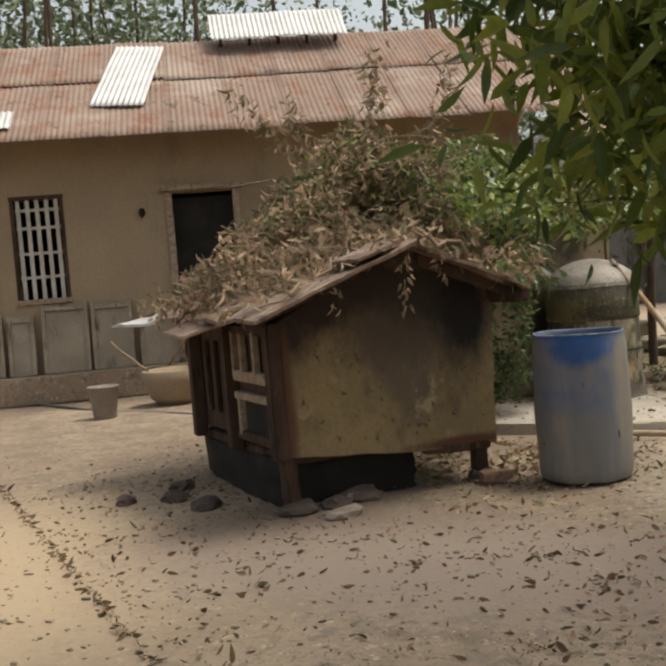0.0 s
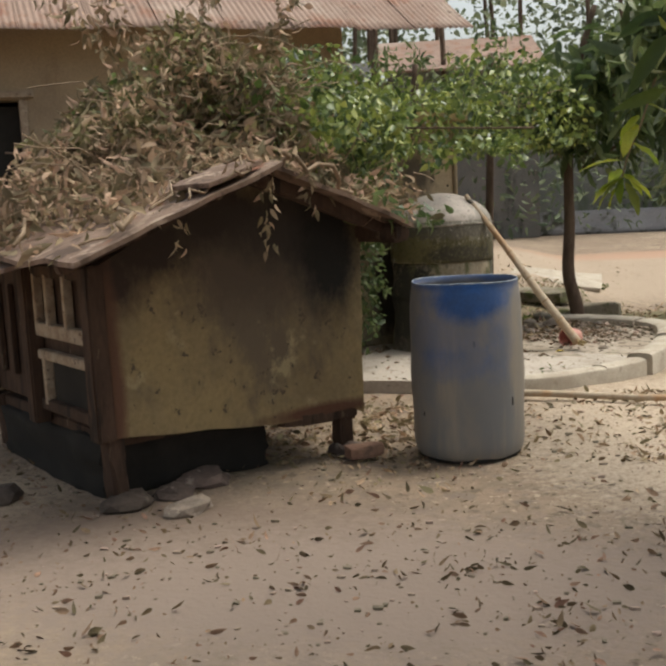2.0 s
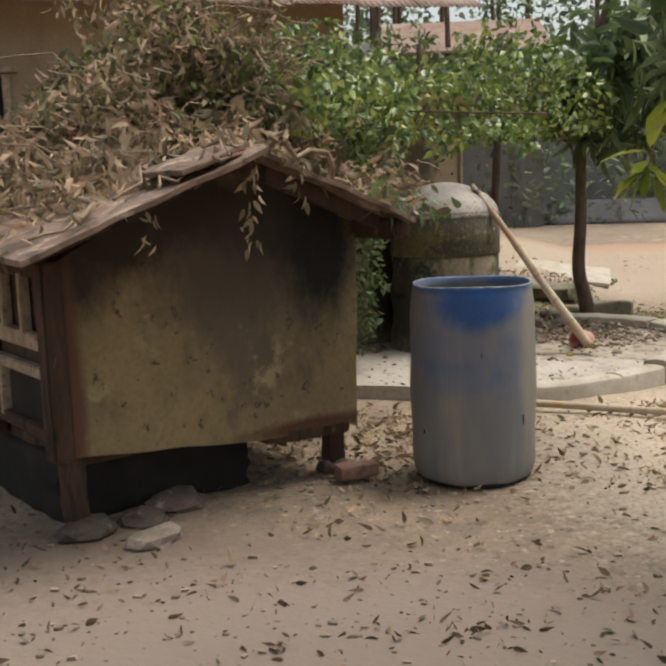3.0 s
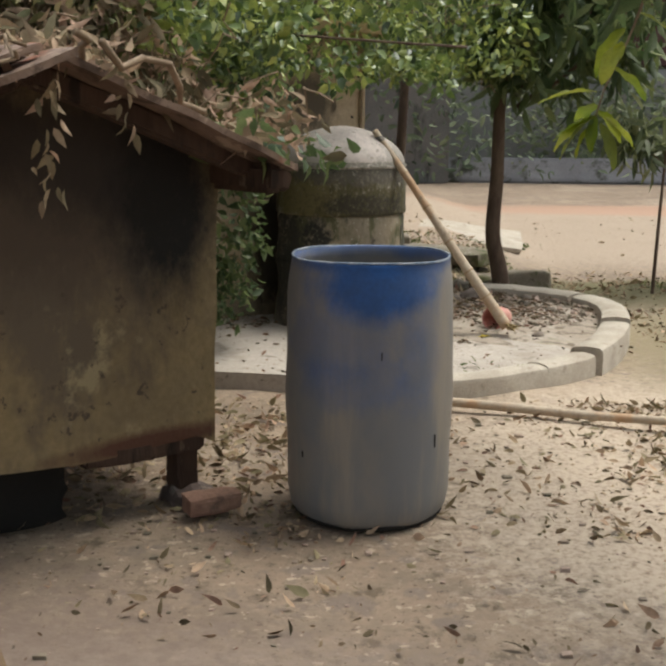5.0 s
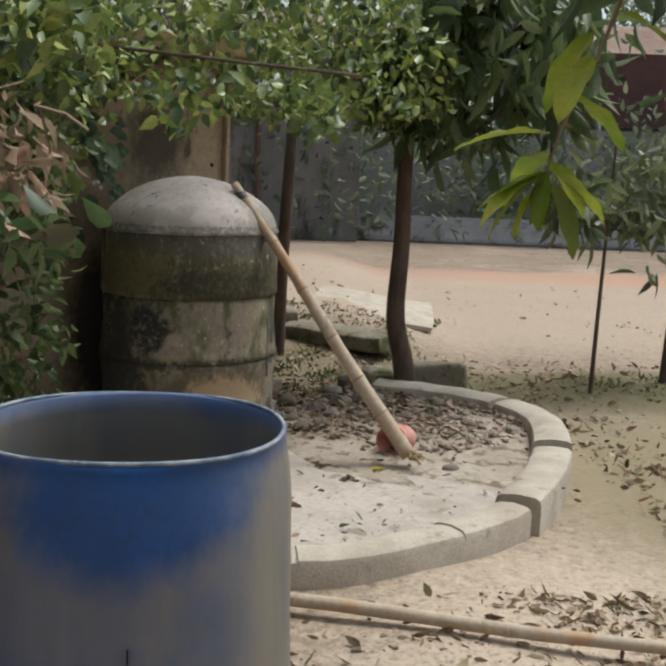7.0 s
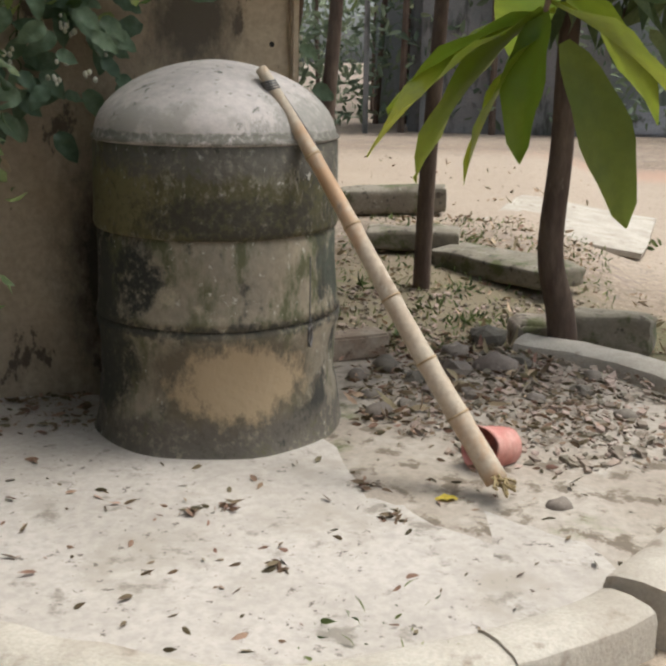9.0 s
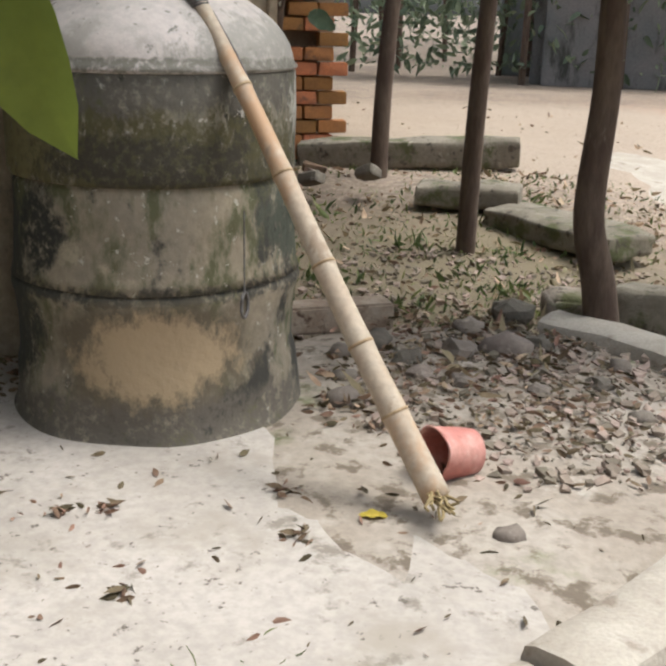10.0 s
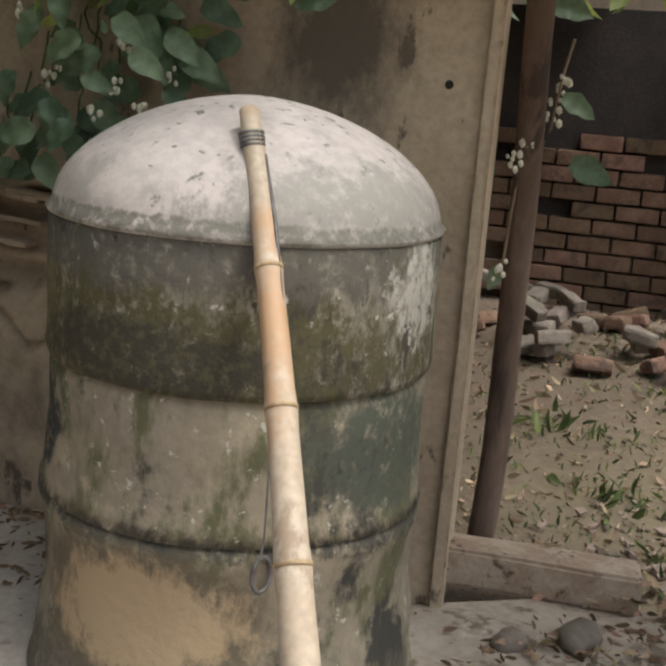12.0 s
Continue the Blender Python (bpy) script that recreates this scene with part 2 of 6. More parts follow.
# pier brick, raised in colour to stand for the sun on it
M_BRICK = material("sunlit_red_brick", (0.5, 0.2, 0.075), (0.41, 0.17, 0.072), 9, 0.93, 0.6, 70, [((0.16, 0.09, 0.06), 7, 0.54, 0.7, ONE)], vary=0.35)
M_BRICK_OLD = material("earthy_brick", (0.17, 0.1, 0.066), (0.22, 0.14, 0.092), 9, 0.95, 0.5, 60, [((0.1, 0.07, 0.05), 7, 0.52, 0.64, ONE)], vary=0.3)
M_RUBBLE = material("earthy_rubble", (0.32, 0.25, 0.19), (0.21, 0.165, 0.125), 10, 0.95, 0.4, 60, island=0.45)
M_MORTAR = material("earth_mortar", (0.16, 0.12, 0.085), (0.2, 0.15, 0.1), 9, 0.97, 0.6, 70)
M_BLACKWALL = material("near_black_wall", (0.035, 0.03, 0.027), (0.06, 0.048, 0.04), 3, 0.95, 0.5, 50)
M_STONE = material("grey_stone", (0.23, 0.19, 0.15), (0.16, 0.13, 0.105), 10, 0.93, 0.6, 60, [((0.33, 0.28, 0.22), 12, 0.6, 0.7, ONE)], vary=0.3)
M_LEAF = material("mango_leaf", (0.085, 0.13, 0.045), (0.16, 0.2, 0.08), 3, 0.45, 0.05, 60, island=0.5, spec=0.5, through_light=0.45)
# brighter copy of the mango leaf, with sunlight put into its colour
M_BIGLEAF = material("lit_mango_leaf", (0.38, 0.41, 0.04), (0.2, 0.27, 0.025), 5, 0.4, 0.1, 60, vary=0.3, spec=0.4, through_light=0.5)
M_VINE = material("bean_vine_leaf", (0.11, 0.165, 0.04), (0.25, 0.32, 0.08), 1.2, 0.38, 0.05, 60, island=0.75, spec=0.7, through_light=0.28)
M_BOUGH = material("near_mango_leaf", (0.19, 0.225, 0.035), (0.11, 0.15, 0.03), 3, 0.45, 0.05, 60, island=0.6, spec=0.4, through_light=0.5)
M_WOODS = material("far_foliage", (0.15, 0.19, 0.11), (0.22, 0.255, 0.16), 0.2, 0.6, 0.0, 60, island=0.5, through_light=0.3)
M_POST = material("old_post_wood", (0.2, 0.14, 0.105), (0.14, 0.095, 0.07), 9, 0.9, 0.6, 60, [((0.07, 0.05, 0.04), 10, 0.52, 0.64, (1, 1, 0.2))], stretch=(1, 1, 0.3))
M_PALEVINE = material("dusty_vine_leaf", (0.17, 0.235, 0.145), (0.11, 0.165, 0.09), 20, 0.5, 0.1, 60, vary=0.4, spec=0.4, through_light=0.3)
M_DUSTLEAF = material("dusty_sapling_leaf", (0.2, 0.23, 0.12), (0.12, 0.15, 0.06), 3, 0.4, 0.05, 60, island=0.6, spec=0.6, through_light=0.35)
M_OLIVE = material("drab_vine_leaf", (0.25, 0.225, 0.105), (0.16, 0.15, 0.07), 2.0, 0.7, 0.1, 60, island=0.6, through_light=0.3)
M_DRY = material("dead_vine_leaf", (0.44, 0.335, 0.215), (0.19, 0.14, 0.09), 2.0, 0.85, 0.1, 60, island=0.6, through_light=0.25)
M_LITTER = material("fallen_leaf", (0.13, 0.082, 0.048), (0.25, 0.175, 0.105), 4.0, 0.85, 0.1, 60, island=0.6)
M_STRAWLEAF = material("bleached_leaf", (0.42, 0.33, 0.2), (0.28, 0.2, 0.12), 4.0, 0.8, 0.1, 60, island=0.5, through_light=0.15)
M_BARK = material("dark_bark", (0.085, 0.055, 0.04), (0.14, 0.1, 0.07), 12, 0.93, 0.8, 50, [((0.22, 0.18, 0.13), 8, 0.62, 0.74, (1, 1, 0.3))], stretch=(1, 1, 0.3))
M_TWIG = material("pale_twig", (0.3, 0.22, 0.15), (0.2, 0.14, 0.09), 10, 0.85, 0.3, 60)
M_PINK = material("faded_red_plastic", (0.5, 0.17, 0.135), (0.6, 0.32, 0.26), 9, 0.5, 0.05, 60, [((0.6, 0.38, 0.3), 12, 0.58, 0.72, ONE)], spec=0.5)
M_PALE_PLASTIC = material("dusty_grey_plastic", (0.3, 0.26, 0.22), (0.24, 0.2, 0.17), 6, 0.6, 0.1, 60)
M_STRAW = material("dry_fibre", (0.36, 0.27, 0.13), (0.25, 0.18, 0.09), 20, 0.9, 0.3, 80)
M_WIRE = material("grey_wire", (0.2, 0.19, 0.18), (0.12, 0.1, 0.09), 30, 0.6, 0.1, 80, metal=0.5)
M_WHITE = material("whitewash", (0.6, 0.56, 0.5), (0.5, 0.45, 0.4), 6, 0.85, 0.2, 60, [((0.25, 0.19, 0.14), 9, 0.6, 0.75, ONE)])
# near-black for small dark parts and for shade painted into rooms and hollows
M_DARK = material("black_and_shade", (0.03, 0.026, 0.022), (0.02, 0.018, 0.016), 4, 0.95, 0.0)
M_FLOWER = material("white_blossom", (0.75, 0.72, 0.62), (0.6, 0.58, 0.42), 40, 0.7, 0.0, island=0.15)
M_GRASS = material("weed_leaf", (0.1, 0.14, 0.045), (0.15, 0.17, 0.06), 3, 0.6, 0.0, 60, island=0.6, through_light=0.3)
M_YELLOW = material("yellow_leaf", (0.6, 0.45, 0.06), (0.5, 0.38, 0.07), 9, 0.6, 0.0, through_light=0.2)
M_GREYBOARD = material("grey_board", (0.36, 0.3, 0.23), (0.27, 0.22, 0.17), 2, 0.9, 0.3, 40, [((0.13, 0.1, 0.075), 4, 0.54, 0.66, (1, 1, 0.3))])
M_BLUEGREY = material("blue_grey_wash", (0.4, 0.4, 0.42), (0.3, 0.3, 0.315), 1, 0.9, 0.2, 30, [((0.09, 0.095, 0.07), 2, 0.5, 0.66, ONE)])
M_DARKSTONE = material("dark_stone", (0.13, 0.095, 0.08), (0.075, 0.056, 0.048), 10, 0.95, 0.6, 60, [((0.22, 0.18, 0.15), 9, 0.58, 0.68, ONE)], vary=0.3)
M_SHED = material("weathered_shed", (0.17, 0.17, 0.16), (0.22, 0.2, 0.185), 1, 0.9, 0.2, 30, [((0.06, 0.06, 0.05), 3, 0.5, 0.66, (1, 1, 0.3))])
M_BLOCK = material("mossy_cement", (0.31, 0.26, 0.2), (0.22, 0.18, 0.135), 5, 0.95, 0.7, 50, [((0.12, 0.12, 0.055), 6, 0.5, 0.64, ONE), ((0.1, 0.08, 0.06), 14, 0.55, 0.65, ONE), ((0.42, 0.37, 0.29), 9, 0.6, 0.7, ONE)], vary=0.2)
M_REAR = material("weathered_rear_wall", (0.33, 0.33, 0.32), (0.25, 0.255, 0.245), 0.5, 0.9, 0.2, 20, [((0.17, 0.2, 0.14), 1.1, 0.48, 0.66, (1, 1, 0.4)), ((0.3, 0.28, 0.25), 0.9, 0.58, 0.7, (1, 1, 0.3))])
M_MAROON = material("maroon_wall", (0.13, 0.07, 0.06), (0.1, 0.055, 0.05), 1, 0.9, 0.2, 30)


def drum_material():
    """Blue plastic, mostly worn and dusted to grey, with clear blue left under the rim and in patches."""
    m = material("dusty_blue_plastic", (0.016, 0.09, 0.3), (0.022, 0.075, 0.22), 6, 0.55, 0.06, 60, spec=0.35)
    nt = m.node_tree
    bsdf = nt.nodes["Principled BSDF"]
    blue = bsdf.inputs["Base Color"].links[0].from_socket
    grey = mixed(nt, ramp(nt, noise_of(nt, 4, 5, (1, 1, 0.5), 0.6, 2), 0.35, 0.65), (0.255, 0.222, 0.175), (0.19, 0.183, 0.17))
    grey = mixed(nt, ramp(nt, noise_of(nt, 9, 6, (1, 1, 0.12), 0.6, 4), 0.45, 0.7), grey, (0.3, 0.255, 0.19))

    def patch(centre, size, ragged, seed):
        mp = nt.nodes.new("ShaderNodeMapping")
        mp.vector_type = "TEXTURE"
        mp.inputs["Location"].default_value, mp.inputs["Scale"].default_value = centre, size
        nt.links.new(nt.nodes.new("ShaderNodeNewGeometry").outputs["Position"], mp.inputs[0])
        dist = nt.nodes.new("ShaderNodeVectorMath")
        dist.operation = "LENGTH"
        nt.links.new(mp.outputs[0], dist.inputs[0])
        add = nt.nodes.new("ShaderNodeMath")
        add.operation = "MULTIPLY_ADD"
        nt.links.new(noise_of(nt, 7, 6, (1, 1, 0.6), 0.65, seed), add.inputs[0])
        add.inputs[1].default_value = ragged
        nt.links.new(dist.outputs["Value"], add.inputs[2])
        return ramp(nt, add.outputs[0], 1.35 + ragged * 0.5, 0.55 + ragged * 0.5)

    col = mixed(nt, 0.1, grey, blue)
    for centre, size, ragged, seed, strength in (((0.03, -0.25, 0.85), (0.22, 0.3, 0.12), 1.3, 5, 0.95), ((0, 0, 0.93), (0.5, 0.5, 0.05), 1.2, 8, 0.7), ((-0.06, -0.28, 0.52), (0.22, 0.2, 0.08), 2.8, 13, 0.26), ((-0.12, -0.2, 0.67), (0.24, 0.2, 0.12), 2.8, 17, 0.26), ((0.16, -0.22, 0.6), (0.1, 0.15, 0.2), 3.0, 23, 0.2)):
        amount = nt.nodes.new("ShaderNodeMath")
        amount.operation = "MULTIPLY"
        nt.links.new(patch(centre, size, ragged, seed), amount.inputs[0])
        amount.inputs[1].default_value = strength
        col = mixed(nt, amount.outputs[0], col, blue)
    scratch = ramp(nt, noise_of(nt, 20, 3, (1, 1, 0.1), 0.5, 9), 0.73, 0.77)
    nt.links.new(mixed(nt, scratch, col, (0.06, 0.06, 0.09)), bsdf.inputs["Base Color"])
    return m


M_DRUM = drum_material()
M_RIM = material("scuffed_rim", (0.4, 0.42, 0.45), (0.12, 0.17, 0.25), 20, 0.6, 0.1, 60)

# ---- building helpers ----


def part(name, bm, mat, parent=None, label=""):
    """Links a bmesh as one mesh object under a thing or part."""
    me = bpy.data.meshes.new(name)
    for e in bm.edges:
        e.smooth = e.calc_face_angle(0) < 0.7
    bm.to_mesh(me)
    bm.free()
    me.materials.append(mat)
    ob = new(name, me)
    ob.parent = parent
    return tagged(ob, label)


def smooth(ob):
    for p in ob.data.polygons:
        p.use_smooth = True
    return ob


def thing(name, label, category, at=(0, 0, 0), group="", kind="", turn=0.0):
    ob = new(name)
    ob.empty_display_size = 0.1
    ob.matrix_world = pose(*at, 0, 0, turn)
    return tagged(ob, label, category, group, kind)


def raw(name, verts, faces, mat, parent=None, label=""):
    me = bpy.data.meshes.new(name)
    me.from_pydata(verts, [], faces)
    me.materials.append(mat)
    me.update()
    ob = new(name, me)
    ob.parent = parent
    return tagged(ob, label)


def box(sx, sy, sz, m=None, bevel=0.0, bm=None, rough=0.0, cuts=0):
    b = bmesh.new()
    bmesh.ops.create_cube(b, size=1, matrix=Matrix.Diagonal((sx, sy, sz, 1)))
    if cuts:
        bmesh.ops.subdivide_edges(b, edges=b.edges[:], cuts=cuts, use_grid_fill=True)
    if bevel:
        bmesh.ops.bevel(b, geom=b.edges[:] if not cuts else [e for e in b.edges if e.calc_face_angle(0) > 0.5], offset=bevel, segments=2, affect="EDGES")
    if rough:
        for v in b.verts:
            v.co += noise.noise_vector(v.co * 5 + Vector((sx, sy, sz)) * 9) * rough
    if m is not None:
        bmesh.ops.transform(b, matrix=m, verts=b.verts)
    if bm is None:
        return b
    tmp = bpy.data.meshes.new("tmp")
    b.to_mesh(tmp)
    b.free()
    bm.from_mesh(tmp)
    bpy.data.meshes.remove(tmp)
    return bm


def lathe(profile, seg=48, wob=0.0):
    bm = bmesh.new()
    rings = []
    for r, z in profile:
        ring = []
        for k in range(seg):
            a = 2 * math.pi * k / seg
            p = Vector((math.cos(a), math.sin(a), 0))
            rr = r + (noise.noise(p * 2.0 + Vector((0, 0, z * 6))) * wob if r > 0.02 else 0)
            ring.append(bm.verts.new((p.x * rr, p.y * rr, z)))
        rings.append(ring)
    for a, b in zip(rings, rings[1:]):
        for k in range(seg):
            bm.faces.new((a[k], a[(k + 1) % seg], b[(k + 1) % seg], b[k]))
    return bm


def tube(points, radii, seg=10, bm=None, cap=True):
    """A round limb through points, with a radius at each."""
    bm = bm or bmesh.new()
    pts = [Vector(p) for p in points]
    rings = []
    for i, p in enumerate(pts):
        d = (pts[min(i + 1, len(pts) - 1)] - pts[max(i - 1, 0)]).normalized()
        side = d.cross(Vector((0.31, 0.17, 0.93)) if abs(d.z) < 0.9 else Vector((1, 0.2, 0))).normalized()
        up = side.cross(d)
        r = radii[i] if isinstance(radii, (list, tuple)) else radii
        rings.append([bm.verts.new(p + (side * math.cos(2 * math.pi * k / seg) + up * math.sin(2 * math.pi * k / seg)) * r) for k in range(seg)])
    for a, b in zip(rings, rings[1:]):
        for k in range(seg):
            bm.faces.new((a[k], b[k], b[(k + 1) % seg], a[(k + 1) % seg]))
    if cap:
        bm.faces.new(rings[0])
        bm.faces.new(rings[-1][::-1])
    return bm


def wander(a, b, n, amount, seed):
    """Points from a to b along an uneven line."""
    a, b = Vector(a), Vector(b)
    out = []
    for i in range(n + 1):
        f = i / n
        k = math.sin(math.pi * f) ** 0.5 if 0 < f < 1 else 0
        out.append(a.lerp(b, f) + noise.noise_vector(Vector((seed * 3.7, f * 3, seed))) * amount * k)
    return out


def leaves(name, places, ways, lengths, widths, mat, parent=None, droop=0.25, rng=None, label=""):
    """Many folded leaves in one mesh: places and ways are n x 3 arrays."""
    rng = rng or np.random.default_rng(1)
    n = len(places)
    w = ways / np.linalg.norm(ways, axis=1, keepdims=True)
    side = np.cross(w, rng.normal(size=(n, 3)))
    side /= np.linalg.norm(side, axis=1, keepdims=True)
    up = np.cross(side, w)
    ln, wd = lengths[:, None], widths[:, None]
    def at(f, sd, lift):
        return places + w * ln * f + side * wd * sd + up * (wd * lift - ln * droop * f * f)
    rows = [at(0, 0, 0), at(0.22, 0.4, 0.14), at(0.55, 0.42, 0.16), at(1, 0, 0), at(0.55, -0.42, 0.16), at(0.22, -0.4, 0.14), at(0.42, 0, 0)]
    verts = np.stack(rows, 1).reshape(-1, 3)
    k = np.arange(n)[:, None] * 7
    faces = np.concatenate([k + [6, j, (j + 1) % 6] for j in range(6)], 1).reshape(-1, 3)
    return smooth(raw(name, verts.tolist(), faces.tolist(), mat, parent, label))

# ---- ground ----


def step_up(v, a, b):
    f = min(max((v - a) / (b - a), 0.0), 1.0)
    return f * f * (3 - 2 * f)


def ground_z(x, y):
    near = 1.0 if abs(x) < 12 and abs(y) < 16 else 0.0
    z = 0.25 * step_up(y, 4.7, 7.0) * (1 - step_up(x, 0.7, 2.0)) * (1 - step_up(y, 14, 20)) * step_up(x, -7, -3)
    z += 0.07 * math.exp(-(((x - 2.7) / 0.9) ** 2 + ((y - 4.95) / 0.5) ** 2))
    z += near * (noise.noise(Vector((x * 0.7, y * 0.7, 0))) * 0.02 + noise.noise(Vector((x * 3, y * 3, 5))) * 0.007) - 0.008
    return z


def axis_steps(lo, hi, fine):
    inner = np.arange(lo, hi + 1e-6, fine)
    out = np.array([1, 3, 7, 15, 30, 60, 120, 300, 700])
    return np.concatenate([lo - out[::-1], inner, hi + out])


gx, gy = axis_steps(-9, 6, 0.14), axis_steps(-8, 12, 0.14)
gverts = [(x, y, ground_z(x, y)) for y in gy for x in gx]
gw = len(gx)
gfaces = [(j * gw + i, j * gw + i + 1, (j + 1) * gw + i + 1, (j + 1) * gw + i) for j in range(len(gy) - 1) for i in range(gw - 1)]
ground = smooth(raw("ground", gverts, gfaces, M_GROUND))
tagged(ground, "bare sandy earth yard strewn with dead leaves", "ground", kind="structure")


def spline(points, per=8, closed=False):
    """A smooth line through a few corner points."""
    p = [Vector((*q, 0)[:3]) for q in points]
    n = len(p)
    out = []
    for i in range(n if closed else n - 1):
        a, b, c, d = (p[(i + k) % n] if closed else p[min(max(i + k, 0), n - 1)] for k in (-1, 0, 1, 2))
        for s in range(per):
            f = s / per
            out.append(0.5 * ((2 * b) + (c - a) * f + (2 * a - 5 * b + 4 * c - d) * f * f + (3 * b - a - 3 * c + d) * f ** 3))
    if not closed:
        out.append(p[-1])
    return out


# cement apron round the tank
front_edge = spline([(-2.3, 1.79), (-1.4, 1.71), (-0.6, 1.64), (0.0, 1.52), (0.46, 1.5), (0.84, 1.68), (1.12, 1.88), (1.27, 2.05)], 6)
back_edge = spline([(1.27, 2.05), (1.14, 2.42), (0.9, 2.68), (0.6, 2.82), (0.36, 2.95), (0.1, 3.22), (-0.12, 3.5)], 5)
outline = [(p.x, p.y) for p in front_edge] + [(p.x + 0.02 * noise.noise(p * 9), p.y + 0.03 * noise.noise(p * 7)) for p in back_edge[1:]] + [(-1.0, 3.2), (-2.3, 2.9)]
bm = bmesh.new()
top = [bm.verts.new((x, y, 0.085)) for x, y in outline]
low = [bm.verts.new((x, y - 0.01, -0.06)) for x, y in outline]
bm.faces.new(top)
for k in range(len(top)):
    bm.faces.new((low[k], low[(k + 1) % len(top)], top[(k + 1) % len(top)], top[k]))
bmesh.ops.recalc_face_normals(bm, faces=bm.faces)
apron = tagged(part("apron", bm, M_FLOOR), "pale cement apron around the tank, chipped at its edge", "floor", kind="structure")

# loose earth inside the curb
bm = bmesh.new()
centre = Vector((0.95, 3.28, 0))
rings = []
for r in range(9):
    row = []
    for k in range(36):
        a = 2 * math.pi * k / 36
        x, y = centre.x + math.cos(a) * r / 8 * (0.82 if math.cos(a) > 0 else 1.12) * (1 if math.sin(a) > 0 else 0.8), centre.y + math.sin(a) * r / 8 * 1.16
        row.append(bm.verts.new((x, y, 0.1 - 0.045 * (r / 8) ** 4 + 0.02 * noise.noise(Vector((x * 6, y * 6, 2))) + 0.012 * noise.noise(Vector((x * 15, y * 15, 2))))))
    rings.append(row)
for a, b in zip(rings, rings[1:]):
    for k in range(36):
        bm.faces.new((a[k], a[(k + 1) % 36], b[(k + 1) % 36], b[k]))
bmesh.ops.remove_doubles(bm, verts=bm.verts, dist=0.0005)
bmesh.ops.recalc_face_normals(bm, faces=bm.faces)
earth = smooth(part("earth_bed", bm, M_EARTH))
tagged(earth, "loose grey earth and rubble inside the curb", "earth", kind="structure")


def curb_block(path, width, z0, z1, shift=(0, 0)):
    bm = bmesh.new()
    rows = []
    for i, p in enumerate(path):
        d = (path[min(i + 1, len(path) - 1)] - path[max(i - 1, 0)]).normalized()
        s = Vector((-d.y, d.x, 0))
        j = 0.008 * noise.noise(p * 8)
        top = z1 + j
        prof = ((0, z0), (0, top - 0.03), (0.007, top - 0.01), (0.025, top), (width * 0.5, top + 0.004), (width - 0.03, top - 0.004), (width - 0.008, top - 0.014), (width + j, top - 0.04), (width, z0))
        rows.append([bm.verts.new((p.x + s.x * w + shift[0], p.y + s.y * w + shift[1], z)) for w, z in prof])
    for a, b in zip(rows, rows[1:]):
        for k in range(len(a) - 1):
            bm.faces.new((a[k], b[k], b[k + 1], a[k + 1]))
    bm.faces.new(rows[0])
    bm.faces.new(rows[-1][::-1])
    bmesh.ops.recalc_face_normals(bm, faces=bm.faces)
    return bm


def worn_box(w, d, h, cuts, wear, seed):
    """A block whose edges and corners are rubbed down unevenly."""
    bm = bmesh.new()
    bmesh.ops.create_cube(bm, size=2)
    bmesh.ops.subdivide_edges(bm, edges=bm.edges[:], cuts=cuts, use_grid_fill=True)
    for v in bm.verts:
        on = sum(abs(c) > 0.98 for c in v.co)
        p = Vector((v.co.x * w / 2, v.co.y * d / 2, v.co.z * h / 2))
        n = v.co.copy()
        n = Vector([c if abs(c) > 0.98 else 0 for c in n])
        rub = wear * (0, 0.15, 1.0, 1.5)[on] * (0.6 + 0.8 * noise.noise(p * 23 + Vector((seed, 0, seed))))
        v.co = p - n * rub + noise.noise_vector(p * 7 + Vector((seed, seed, 0))) * wear * 0.8
    return bm


curb_line = spline([(1.33, 2.07), (1.53, 2.45), (1.7, 2.93), (1.79, 3.5), (1.64, 3.98), (1.3, 4.31), (0.93, 4.47)], 7)
rim_line = spline([(-0.3, 1.55), (0.1, 1.5), (0.46, 1.487), (0.84, 1.668), (1.12, 1.868), (1.285, 2.04)], 7)
curb = thing("curb", "cracked round cement curb in broken lengths", "curb", kind="structure")
for a, b in ((0, 13), (14, 27), (28, len(curb_line))):
    smooth(part("curb_block", curb_block(curb_line[a:b + 1 if b < len(curb_line) else b], 0.19, -0.08, 0.142 + 0.005 * (a % 3)), M_CURB, curb))
for a, b in ((0, 12), (12, 24), (24, len(rim_line))):
    smooth(part("curb_block", curb_block(rim_line[a:b + 1 if b < len(rim_line) else b], 0.17, -0.08, 0.096 + 0.004 * (a % 5)), M_CURB, curb))

# ---- house ----
HOUSE = pose(-5.829, 5.306, 0, 0, 0, math.degrees(math.atan2(0.446, 0.895)))
house = thing("house", "long low beige plastered house with a rusted tin roof", "house")
house.matrix_world = HOUSE
WALL_Y, X0, X1, EAVE, RISE, RUN = 0.75, -9.0, 5.3, 3.37, 1.8, 3.05


